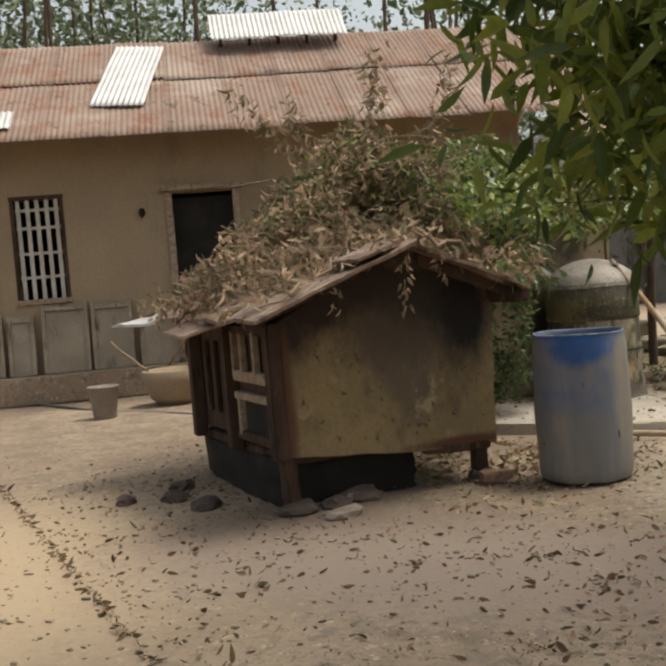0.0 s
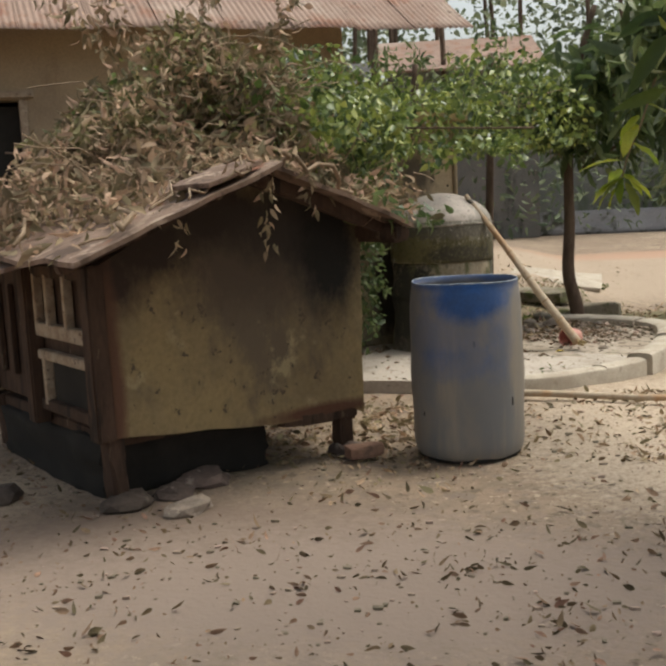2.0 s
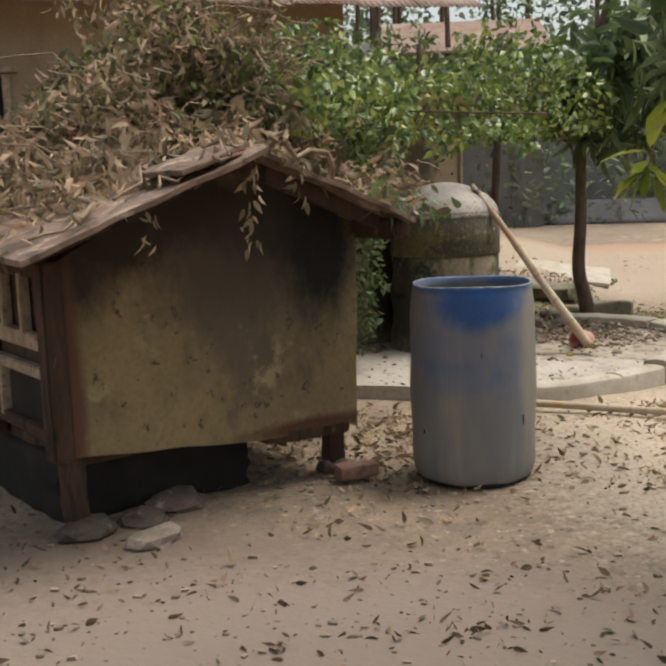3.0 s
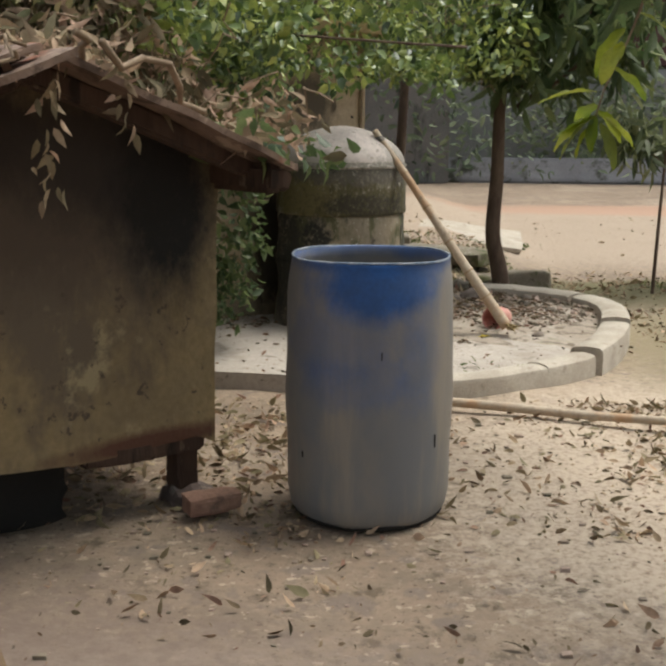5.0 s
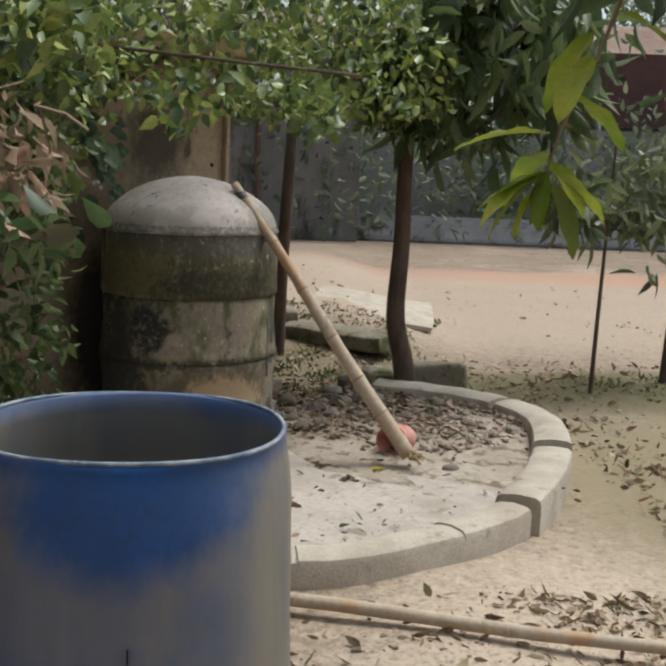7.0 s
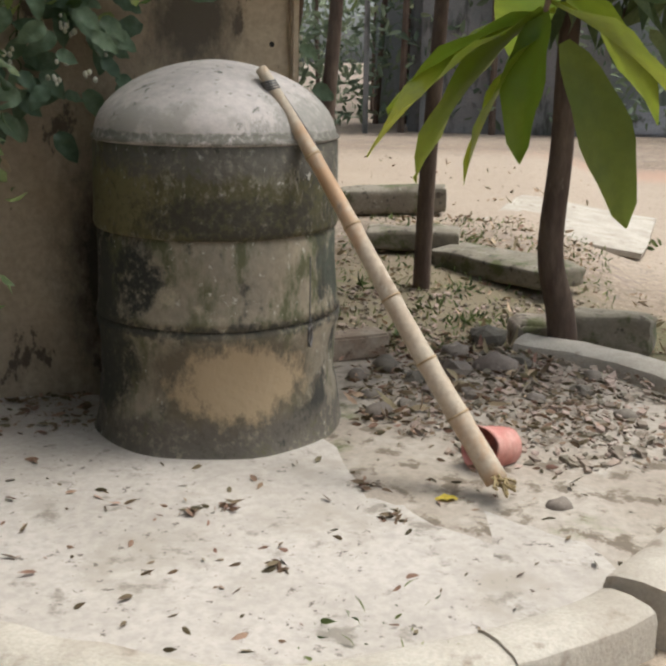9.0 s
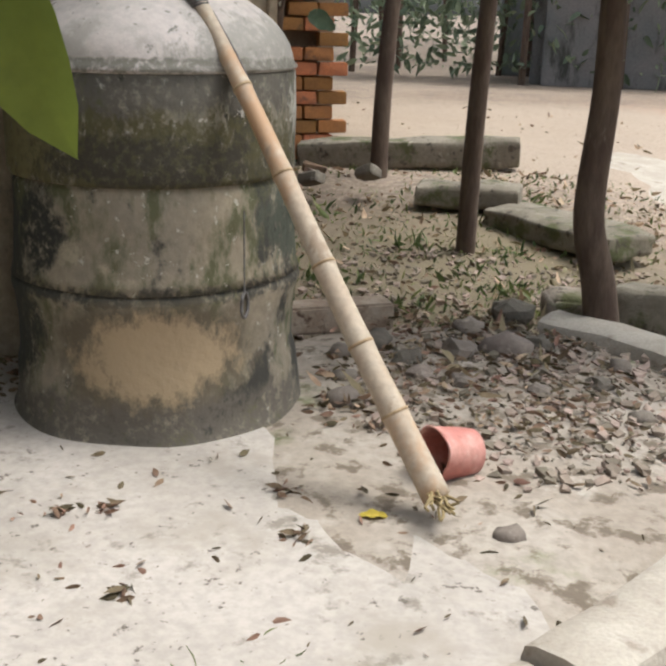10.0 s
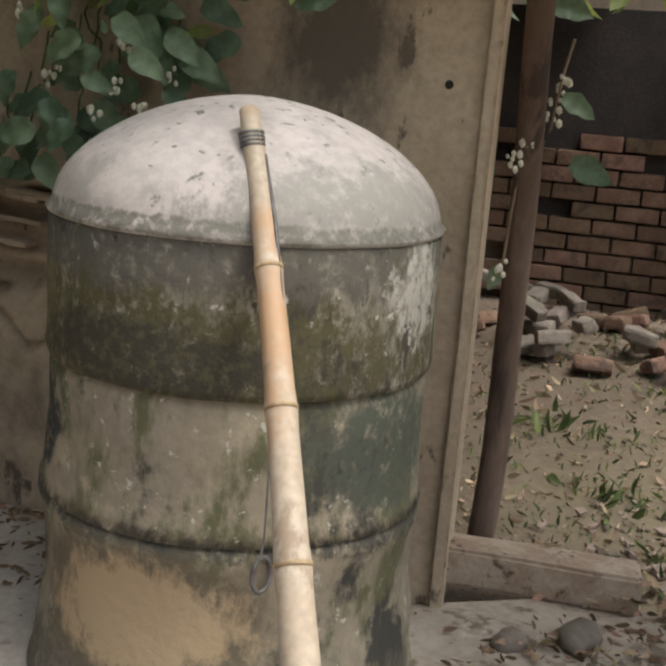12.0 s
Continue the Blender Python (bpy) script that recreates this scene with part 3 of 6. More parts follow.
def wall_with_openings(length0, length1, z0, z1, y, thick, holes):
    """A wall along x with rectangular holes (x0, x1, z0, z1) cut right through."""
    xs = sorted({length0, length1, *(h[0] for h in holes), *(h[1] for h in holes)})
    zs = sorted({z0, z1, *(h[2] for h in holes), *(h[3] for h in holes)})
    bm = bmesh.new()
    for xa, xb in zip(xs, xs[1:]):
        for za, zb in zip(zs, zs[1:]):
            if not any(h[0] <= xa and xb <= h[1] and h[2] <= za and zb <= h[3] for h in holes):
                box(xb - xa, thick, zb - za, pose((xa + xb) / 2, y + thick / 2, (za + zb) / 2), bm=bm)
    bmesh.ops.remove_doubles(bm, verts=bm.verts, dist=0.0005)
    inner = []
    seen = {}
    for f in bm.faces:
        seen.setdefault(tuple(round(c, 3) for c in f.calc_center_median()), []).append(f)
    for group in seen.values():
        if len(group) > 1:
            inner += group
    bmesh.ops.delete(bm, geom=inner, context="FACES_ONLY")
    return bm


WIN = (-1.74, -1.12, 1.36, 2.7)
DOOR = (0.3, 1.25, 0.4, 2.66)
part("wall", wall_with_openings(X0, X1, 0.0, EAVE + 0.35, WALL_Y, 0.3, [WIN, DOOR]), M_PLASTER, house)
for x, n in ((X0, "end_wall"), (X1 - 0.3, "end_wall")):
    bm = bmesh.new()
    prof = [(WALL_Y + 0.31, 0), (2 * RUN - 0.75, 0), (2 * RUN - 0.75, EAVE + 0.4), (RUN, EAVE + RISE - 0.08), (WALL_Y + 0.31, EAVE + 0.4)]
    a = [bm.verts.new((x, *p)) for p in prof]
    b = [bm.verts.new((x + 0.298, *p)) for p in prof]
    bm.faces.new(a[::-1])
    bm.faces.new(b)
    for k in range(5):
        bm.faces.new((a[k], a[(k + 1) % 5], b[(k + 1) % 5], b[k]))
    part(n, bm, M_PLASTER, house)
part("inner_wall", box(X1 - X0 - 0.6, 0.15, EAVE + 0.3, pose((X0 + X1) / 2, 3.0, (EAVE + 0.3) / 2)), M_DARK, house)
part("plinth", box(X1 - X0, WALL_Y - 0.2, 0.36, pose((X0 + X1) / 2, WALL_Y / 2 + 0.095, 0.18), 0.02), M_GROUND, house, "earthen plinth along the wall")
# window with white bars
win = part("window", box(WIN[1] - WIN[0] + 0.1, 0.06, 0.07, pose((WIN[0] + WIN[1]) / 2, WALL_Y - 0.02, WIN[2] - 0.03), 0.008), M_FADED, house, "tall barred window")
for k in range(5):
    x = WIN[0] + 0.06 + k * (WIN[1] - WIN[0] - 0.12) / 4
    part("bar", box(0.055, 0.025, WIN[3] - WIN[2], pose(x, WALL_Y + 0.05, (WIN[2] + WIN[3]) / 2), 0.006), M_WHITE, win)
for z in (1.66, 1.98, 2.32, 2.56):
    part("crossbar", box(WIN[1] - WIN[0], 0.02, 0.04, pose((WIN[0] + WIN[1]) / 2, WALL_Y + 0.075, z), 0.004), M_WHITE, win)
for x in (WIN[0] - 0.015, WIN[1] + 0.015):
    part("jamb", box(0.05, 0.1, WIN[3] - WIN[2] + 0.06, pose(x, WALL_Y + 0.04, (WIN[2] + WIN[3]) / 2), 0.006), M_WOOD, win)
part("lintel", box(WIN[1] - WIN[0] + 0.1, 0.1, 0.05, pose((WIN[0] + WIN[1]) / 2, WALL_Y + 0.04, WIN[3] + 0.02), 0.006), M_WOOD, win)
# near-black panel set in the opening stands for the unlit room
door = part("door", box(0.88, 0.05, 2.2, pose(0.78, WALL_Y + 0.2, 1.5), 0.01), M_DARK, house, "open doorway with a near-black panel for its shade and a grey frame")
for x in (DOOR[0] + 0.02, DOOR[1] - 0.02):
    part("jamb", box(0.09, 0.14, 2.28, pose(x, WALL_Y + 0.03, 1.53), 0.008), M_FADED, door)
part("lintel", box(1.15, 0.16, 0.08, pose(0.78, WALL_Y - 0.02, DOOR[3] + 0.06), 0.01), M_FADED, door)
part("bulb", lathe([(0.005, 0.1), (0.03, 0.09), (0.045, 0.04), (0.04, 0.0), (0.005, -0.03)], 12), M_DARK, house, "small black bulb holder").matrix_local = pose(-0.05, WALL_Y - 0.05, 2.38)


def corrugated(width, length, pitch=0.076, depth=0.018, thick=0.002, sag=0.0, seed=0.0):
    """A wavy sheet lying in x (across the waves) and y (down the slope)."""
    bm = bmesh.new()
    nx, ny = max(int(width / pitch * 6), 6), 8
    grid = []
    for side in (0, 1):
        g = []
        for j in range(ny + 1):
            row = []
            for i in range(nx + 1):
                x, y = i / nx * width, j / ny * length
                z = math.cos(2 * math.pi * x / pitch) * depth / 2 - side * thick
                z += noise.noise(Vector((x * 0.8, y * 1.1, seed))) * sag
                row.append(bm.verts.new((x, y + (noise.noise(Vector((x * 3, seed, 1))) * 0.02 if j in (0, ny) else 0), z)))
            g.append(row)
        grid.append(g)
    for side, g in enumerate(grid):
        for j in range(ny):
            for i in range(nx):
                q = (g[j][i], g[j][i + 1], g[j + 1][i + 1], g[j + 1][i])
                bm.faces.new(q if side == 0 else q[::-1])
    a, b = grid
    for j in range(ny):
        bm.faces.new((a[j][0], a[j + 1][0], b[j + 1][0], b[j][0]))
        bm.faces.new((a[j + 1][nx], a[j][nx], b[j][nx], b[j + 1][nx]))
    for i in range(nx):
        bm.faces.new((a[0][i + 1], a[0][i], b[0][i], b[0][i + 1]))
        bm.faces.new((a[ny][i], a[ny][i + 1], b[ny][i + 1], b[ny][i]))
    return bm


PITCH = math.degrees(math.atan2(RISE, RUN))
SLOPE = math.hypot(RISE, RUN)
roof = part("roof", box(X1 - X0 + 0.5, 0.1, 0.1, pose((X0 + X1) / 2, RUN, EAVE + RISE - 0.06)), M_WOOD, house, "rusted corrugated tin roof")
rng = random.Random(4)
x = X0 - 0.2
while x < X1 + 0.9:
    w = 0.836
    for y0, ln, dz in ((0.0, SLOPE * 0.56, 0.0), (SLOPE * 0.54, SLOPE * 0.47, 0.018)):
        o = smooth(part("sheet", corrugated(w, ln, seed=x, sag=0.02), M_RUST, roof))
        o.matrix_local = pose(x, 0, EAVE, PITCH) @ pose(rng.uniform(-0.01, 0.01), y0 + rng.uniform(-0.04, 0.04), dz + rng.uniform(0, 0.006), 0, 0, rng.uniform(-0.5, 0.5))
    o = smooth(part("sheet", corrugated(w, SLOPE), M_RUST, roof))
    o.matrix_local = pose(x, RUN * 2, EAVE, -PITCH) @ pose(0, -SLOPE, 0)
    x += 0.8
for sx, sy, w, ln, mat in ((-0.62, 0.95, 0.72, 2.45, M_TIN), (-2.2, 0.35, 0.6, 0.55, M_TIN), (1.15, SLOPE - 0.62, 2.1, 0.85, M_TIN)):
    lift = 0.05 if sx < 1 else 0.24
    o = smooth(part("patch_sheet", corrugated(w, ln, seed=sx, sag=0.03), mat, roof, "newer silvery corrugated sheet"))
    o.matrix_local = pose(sx, 0, EAVE, PITCH) @ pose(0, sy, lift, 9 if sx > 1 else 0, 0, -8 if sx == -0.62 else 0)
for k in range(5):
    part("prop", box(0.05, 0.05, 0.3, pose(1.3 + k * 0.45, RUN - 0.3, EAVE + RISE + 0.0)), M_WOOD, roof)
# boards leaning on the foot of the wall
for k, (x, w, h) in enumerate(((-2.5, 0.5, 0.85), (-1.95, 0.36, 0.8), (-1.5, 0.62, 0.92), (-0.85, 0.55, 0.9), (-0.22, 0.5, 0.7))):
    b = thing("board", "weathered grey wooden board leaning on the wall", "board", group="boards by the wall")
    b.matrix_world = HOUSE @ pose(x, WALL_Y - 0.16, 0.364, -8, 0, 0)
    part("panel", box(w, 0.025, h, pose(w / 2, 0, h / 2), 0.004), M_GREYBOARD, b)
    for q in (0.03, w - 0.03):
        part("batten", box(0.05, 0.03, h, pose(q, -0.028, h / 2 + 0.002), 0.004), M_GREYBOARD, b)
    part("batten", box(w - 0.12, 0.03, 0.05, pose(w / 2, -0.028, h - 0.06), 0.004), M_FADED, b)


def vessel(name, label, cat, profile, at, mat, turn=0):
    t = thing(name, label, cat, at, turn=turn)
    smooth(part("body", lathe(profile, 32), mat, t))
    return t


bucket = vessel("bucket", "dusty pinkish plastic bucket standing on the earth", "bucket",
                [(0.0, 0.0), (0.12, 0.0), (0.125, 0.01), (0.165, 0.34), (0.178, 0.345), (0.178, 0.36), (0.16, 0.36), (0.115, 0.02), (0.0, 0.02)], (-5.5, 3.4, 0.0), M_PALE_PLASTIC)
smooth(part("handle", tube([(0.17 * math.cos(a), 0.02, 0.34 - 0.12 * math.sin(a)) for a in np.linspace(0, math.pi, 9)], 0.006, 6), M_WIRE, bucket))
tub = vessel("tub", "wide shallow clay tub with sticks across it", "tub",
             [(0.0, 0.0), (0.2, 0.0), (0.3, 0.1), (0.37, 0.3), (0.39, 0.42), (0.37, 0.43), (0.35, 0.3), (0.27, 0.1), (0.0, 0.04)], (-5.15, 4.45, -0.01), M_PLASTER)
for a, b in (((-0.95, 0.2, 0.78), (-0.3, -0.1, 0.43)), ((0.1, -0.3, 0.5), (0.62, -0.5, 0.98))):
    smooth(part("stick", tube(wander(a, b, 5, 0.03, a[0]), 0.016, 8), M_TWIG, tub, "pale peeled stick"))
bm = tube(wander((-8.6, 5.35, 0.02), (-0.75, 1.72, 0.03), 24, 0.1, 3), 0.02, 8)
hose = smooth(part("hose_pipe", bm, M_WIRE))
tagged(hose, "thin grey pipe lying across the yard", "pipe")

# ---- neighbouring walls and far things ----
shed = thing("shed", "far brownish shed with a plain sloping roof", "shed", (-1.5, 19.6, 0), turn=5)
part("wall", box(3.6, 0.25, 4.3, pose(1.8, 0.8, 2.15), 0.02), M_SHED, shed)
part("roof", box(4.0, 2.6, 0.06, pose(1.8, 1.4, 4.6, 22), 0.01), M_RUST, shed)
part("side_wall", box(0.25, 3, 4.0, pose(-0.1, 2.5, 2.0), 0.02), M_SHED, shed)
part("blue_sheet", box(0.7, 0.04, 0.9, pose(-0.75, 0.1, 3.9), 0.01), M_BLUEGREY, shed)
part("post", box(0.1, 0.1, 3.9, pose(-1.0, 0.12, 1.95), 0.01), M_SHED, shed)
rear_wall = part("rear_wall", box(44, 0.3, 2.7, None, 0.04, rough=0.02, cuts=6), M_REAR)
rear_wall.matrix_world = pose(19, 21.9, 1.34, 0, 0, -4)
tagged(rear_wall, "tall weathered grey wall closing the far yard", "wall", kind="structure")
low_wall = part("boundary_wall", box(40, 0.4, 0.6, None, 0.06, rough=0.02, cuts=4), M_BLUEGREY)
low_wall.matrix_world = pose(18, 20.2, 0.28, 0, 0, -4)
tagged(low_wall, "low blue-grey washed boundary wall across the far yard", "wall", kind="structure")
far_house = thing("far_house", "distant low house with a maroon wall and rusted roof", "house", (12, 25, 0), turn=-6)
part("wall", box(14, 0.3, 2.9, pose(1, 0.3, 1.45), 0.02), M_SHED, far_house)
part("upper_wall", box(14, 0.4, 1.9, pose(1, 0.1, 3.85), 0.02), M_MAROON, far_house)
part("roof", box(15, 4, 0.1, pose(1, 1.8, 5.3, 20), 0.02), M_RUST, far_house)

# ---- coop ----
CU, CW = Vector((0.735, 0.678, 0)), 1.46
COOP = Matrix.Translation((-1.635, -0.938, 0)) @ Matrix.Rotation(math.atan2(CU.y, CU.x), 4, "Z")
coop = thing("coop", "small raised mud and wood coop under a rusty vine-covered roof", "coop")
coop.matrix_world = COOP
# local frame: x along the gable wall, y into the depth, z up
DEPTH = 1.7
bm = bmesh.new()
prof = [(0, 0.325), (0.5, 0.285), (0.9, 0.24), (1.05, 0.262), (1.25, 0.285), (1.38, 0.25), (CW, 0.215), (CW + 0.03, 1.22), (0.74, 1.5), (-0.04, 1.12)]
a = [bm.verts.new((x, 0.0, z)) for x, z in prof]
b = [bm.verts.new((x, 0.1, z)) for x, z in prof]
bm.faces.new(a)
bm.faces.new(b[::-1])
for k in range(len(prof)):
    bm.faces.new((a[(k + 1) % len(prof)], a[k], b[k], b[(k + 1) % len(prof)]))
bmesh.ops.triangulate(bm, faces=[f for f in bm.faces if len(f.verts) > 4])
bmesh.ops.subdivide_edges(bm, edges=bm.edges[:], cuts=5, use_grid_fill=True)
for v in bm.verts:
    v.co += noise.noise_vector(v.co * 4) * 0.012
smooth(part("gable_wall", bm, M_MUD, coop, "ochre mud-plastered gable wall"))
# lumpy near-black block added so the space under the floor reads as shade
smooth(part("mud_base", worn_box(1.0, 1.5, 0.36, 9, 0.05, 3), M_DARK, coop, "near-black heap standing for the shade and rubbish under the floor")).matrix_local = pose(0.5, 0.95, 0.12)
part("back_wall", box(CW - 0.1, 0.08, 0.95, pose(CW / 2, DEPTH, 0.78), 0.01, rough=0.01, cuts=3), M_MUD, coop)
part("side_wall", box(0.08, DEPTH - 0.2, 0.9, pose(CW - 0.06, DEPTH / 2 + 0.05, 0.72), 0.01, rough=0.01, cuts=3), M_MUD, coop)
part("floor_frame", box(CW - 0.06, DEPTH - 0.1, 0.06, pose(CW / 2, DEPTH / 2 + 0.03, 0.3), 0.006), M_WOOD, coop)
part("sill_beam", box(0.48, 0.09, 0.07, pose(1.18, 0.05, 0.235, 0, 3, 0), 0.012, rough=0.01, cuts=2), M_WOOD, coop)
# wooden front on the short side
part("corner_post", box(0.09, 0.1, 0.82, pose(-0.035, 0.03, 0.73), 0.01, rough=0.008, cuts=2), M_WOOD, coop)
front = part("door_front", box(0.03, DEPTH - 0.1, 0.76, pose(0.03, DEPTH / 2 + 0.05, 0.75), 0.004), M_WOOD, coop, "dark wooden front with little shutters")
for y in (0.86, 1.66):
    part("post", box(0.09, 0.09, 0.86, pose(-0.03, y, 0.72), 0.01, rough=0.006, cuts=2), M_WOOD, front)
for z, w in ((1.09, 0.06), (0.79, 0.07), (0.66, 0.05), (0.4, 0.06)):
    part("rail", box(0.05, 0.7, w, pose(-0.012, 0.45, z), 0.006), M_FADED if z in (0.79, 0.66) else M_WOOD, front)
for y in (0.14, 0.38, 0.62, 0.78):
    part("stile", box(0.045, 0.04, 0.3, pose(-0.016, y, 0.93), 0.005), M_FADED, front)
for y in (0.13, 0.72):
    part("stile", box(0.045, 0.05, 0.26, pose(-0.016, y, 0.53), 0.005), M_FADED, front)
part("hatch", box(0.02, 0.5, 0.22, pose(0.008, 0.43, 0.53), 0.004), M_DARK, front)
for y in (1.05, 1.25, 1.45):
    part("slat", box(0.03, 0.05, 0.5, pose(-0.005, y, 0.75), 0.004), M_WOOD, front)
for x, y, h in ((0.02, 0.06, 0.34), (CW - 0.1, 0.07, 0.27), (0.05, DEPTH - 0.05, 0.32), (CW - 0.1, DEPTH - 0.05, 0.28), (0.95, 0.5, 0.3)):
    part("leg", worn_box(0.095, 0.09, h, 5, 0.014, x * 9 + y), M_WOOD, coop).matrix_local = pose(x, y, h / 2 + 0.02, 3, -4, 9)
# roof: two slopes of old tin with thatch and mud
RIDGE_X, RIDGE_Z = 0.73, 1.555


def slope_slab(x0, z0, x1, z1, y0, y1, thick, mat, name, label="", seed=0.0, ripple=0.018, parent=coop):
    bm = bmesh.new()
    n, m = 14, 16
    grids = []
    for s in (0, 1):
        g = []
        for i in range(n + 1):
            row = []
            for j in range(m + 1):
                f, h = i / n, j / m
                x, z = x0 + (x1 - x0) * f, z0 + (z1 - z0) * f - s * thick
                y = y0 + (y1 - y0) * h + (noise.noise(Vector((x * 6, seed, j))) * 0.05 if j in (0, m) else 0)
                p = Vector((x, y, z))
                row.append(bm.verts.new(p + Vector((0, 0, noise.noise(Vector((x * 3, y * 3, seed))) * ripple))))
            g.append(row)
        grids.append(g)
    for s, g in enumerate(grids):
        for i in range(n):
            for j in range(m):
                q = (g[i][j], g[i + 1][j], g[i + 1][j + 1], g[i][j + 1])
                bm.faces.new(q[::-1] if s else q)
    a, b = grids
    for i in range(n):
        bm.faces.new((a[i][0], b[i][0], b[i + 1][0], a[i + 1][0]))
        bm.faces.new((a[i + 1][m], b[i + 1][m], b[i][m], a[i][m]))
    for j in range(m):
        bm.faces.new((a[0][j + 1], b[0][j + 1], b[0][j], a[0][j]))
        bm.faces.new((a[n][j], b[n][j], b[n][j + 1], a[n][j + 1]))
    bmesh.ops.recalc_face_normals(bm, faces=bm.faces)
    return smooth(part(name, bm, mat, parent, label))


slope_slab(-0.3, 1.185, RIDGE_X, RIDGE_Z, -0.44, DEPTH + 0.25, 0.022, M_COOP_ROOF, "roof_slope", "rusty tin roof slope", 1, 0.03)
slope_slab(RIDGE_X, RIDGE_Z, 1.56, 1.235, -0.36, DEPTH + 0.25, 0.022, M_COOP_ROOF, "roof_slope", "rusty tin roof slope", 2, 0.03)
slope_slab(-0.42, 1.1, -0.02, 1.27, 0.35, 1.0, 0.02, M_RUST, "awning", "bent brown sheet over the hatch", 3, 0.05)
slope_slab(-0.55, 1.16, -0.05, 1.2, 1.55, 2.0, 0.02, M_TIN, "loose_sheet", "torn pale tin sheet", 5, 0.04)
part("rafter", box(1.0, 0.07, 0.06, pose(0.2, -0.2, 1.315, 0, -20), 0.01, rough=0.01, cuts=2), M_WOOD, coop)
part("rafter", box(1.1, 0.07, 0.07, pose(1.12, -0.2, 1.35, 0, 20), 0.01, rough=0.01, cuts=2), M_WOOD, coop)
part("rafter", box(1.1, 0.07, 0.07, pose(1.12, 0.3, 1.35, 0, 20), 0.01, rough=0.01, cuts=2), M_WOOD, coop)
part("eave_beam", box(0.1, 2.3, 0.1, pose(1.5, 0.82, 1.19), 0.02, rough=0.015, cuts=3), M_WOOD, coop)
part("ridge_sheet", box(0.36, 0.3, 0.02, pose(0.5, -0.24, 1.515, 0, -17, 8), 0.004, rough=0.02, cuts=4), M_COOP_ROOF, coop)


def stone_mesh(size, seed):
    bm = bmesh.new()
    bmesh.ops.create_icosphere(bm, subdivisions=2, radius=1)
    for v in bm.verts:
        v.co *= 1 + 0.5 * noise.noise(v.co * 1.6 + Vector((seed, 0, seed)))
        v.co = Vector((v.co.x * size[0], v.co.y * size[1], v.co.z * size[2]))
        v.co.z = max(v.co.z, -size[2] * 0.5)
    return bm


def stone(at, size, seed, name="stone", label="rounded grey-brown stone on the earth", mat=None, group="stones"):
    ob = part(name, stone_mesh(size, seed), mat or M_STONE)
    ob.matrix_world = pose(at[0], at[1], at[2] + size[2] * 0.45, 0, 0, seed * 47 % 360)
    for p in ob.data.polygons:
        p.use_smooth = seed % 2 == 0
    return tagged(ob, label, name, group)


for k, (x, y, s) in enumerate(((0.05, 0.03, 0.14), (CW - 0.08, 0.06, 0.13), (0.52, 0.14, 0.15), (0.3, 0.02, 0.12), (0.95, 0.5, 0.12))):
    p = COOP @ Vector((x, y, 0))
    stone((p.x, p.y, -0.02), (s, s * 0.8, s * 0.42), 2 * k + 1, label="rough stone wedged under the raised coop", mat=M_DARKSTONE, group="stones under the coop")
stone((-1.29, -0.95, -0.02), (0.13, 0.08, 0.05), 9, label="flat pale stone in front of the coop")
for k, (x, y) in enumerate(((-0.35, 0.6), (-0.45, 0.95), (-0.3, 1.3), (-0.75, 1.1))):
    p = COOP @ Vector((x, y, 0))
    stone((p.x, p.y, -0.02), (0.13 - 0.02 * k, 0.09, 0.055), 21 + 2 * k, label="dark stone beside the coop", mat=M_DARKSTONE, group="stones beside the coop")
brick_under = part("brick", worn_box(0.2, 0.1, 0.07, 3, 0.007, 2), M_BRICK_OLD)
brick_under.matrix_world = pose(-0.56, -0.09, 0.035, 0, 0, 30)
tagged(brick_under, "earthy brown brick lying by the coop leg", "brick")

# ---- drum ----
drum = thing("drum", "open blue plastic drum, faded and dusty grey lower down", "drum")
R = 0.288
prof = [(0.0, 0.012), (0.2, 0.012), (0.235, 0.0), (0.266, 0.008), (0.281, 0.03), (0.29, 0.08)]
prof += [(0.29 + 0.007 * math.sin(math.pi * k / 10), 0.1 + 0.68 * k / 10) for k in range(1, 10)]
prof += [(0.291, 0.79), (0.286, 0.84), (0.279, 0.885), (0.276, 0.905), (0.277, 0.916), (0.272, 0.92), (0.266, 0.916), (0.267, 0.88), (0.28, 0.82), (0.286, 0.4), (0.28, 0.1), (0.25, 0.03), (0.0, 0.03)]
smooth(part("body", lathe(prof, 64, 0.006), M_DRUM, drum))
smooth(part("rim", tube([(0.273 * math.cos(a), 0.273 * math.sin(a), 0.919 + 0.003 * math.sin(3 * a)) for a in np.linspace(0, 2 * math.pi, 49)], 0.0042, 6, cap=False), M_RIM, drum, "scuffed pale rim"))
smooth(part("base_ring", lathe([(0.25, 0.0), (0.268, 0.0), (0.272, 0.012), (0.268, 0.02)], 48), M_DARK, drum, "dark base ring"))
for k in range(4):
    a = radians(-140 + k * 31 + 9 * math.sin(k * 5))
    z = 0.25 + 0.5 * ((k * 0.37) % 1)
    ln = 0.02 + 0.03 * ((k * 0.61) % 1)
    part("scratch", box(0.004, 0.003, ln, pose(0.298 * math.cos(a), 0.298 * math.sin(a), z, 0, 0, math.degrees(a)), 0.0), M_DARK, drum, "dark scrape")

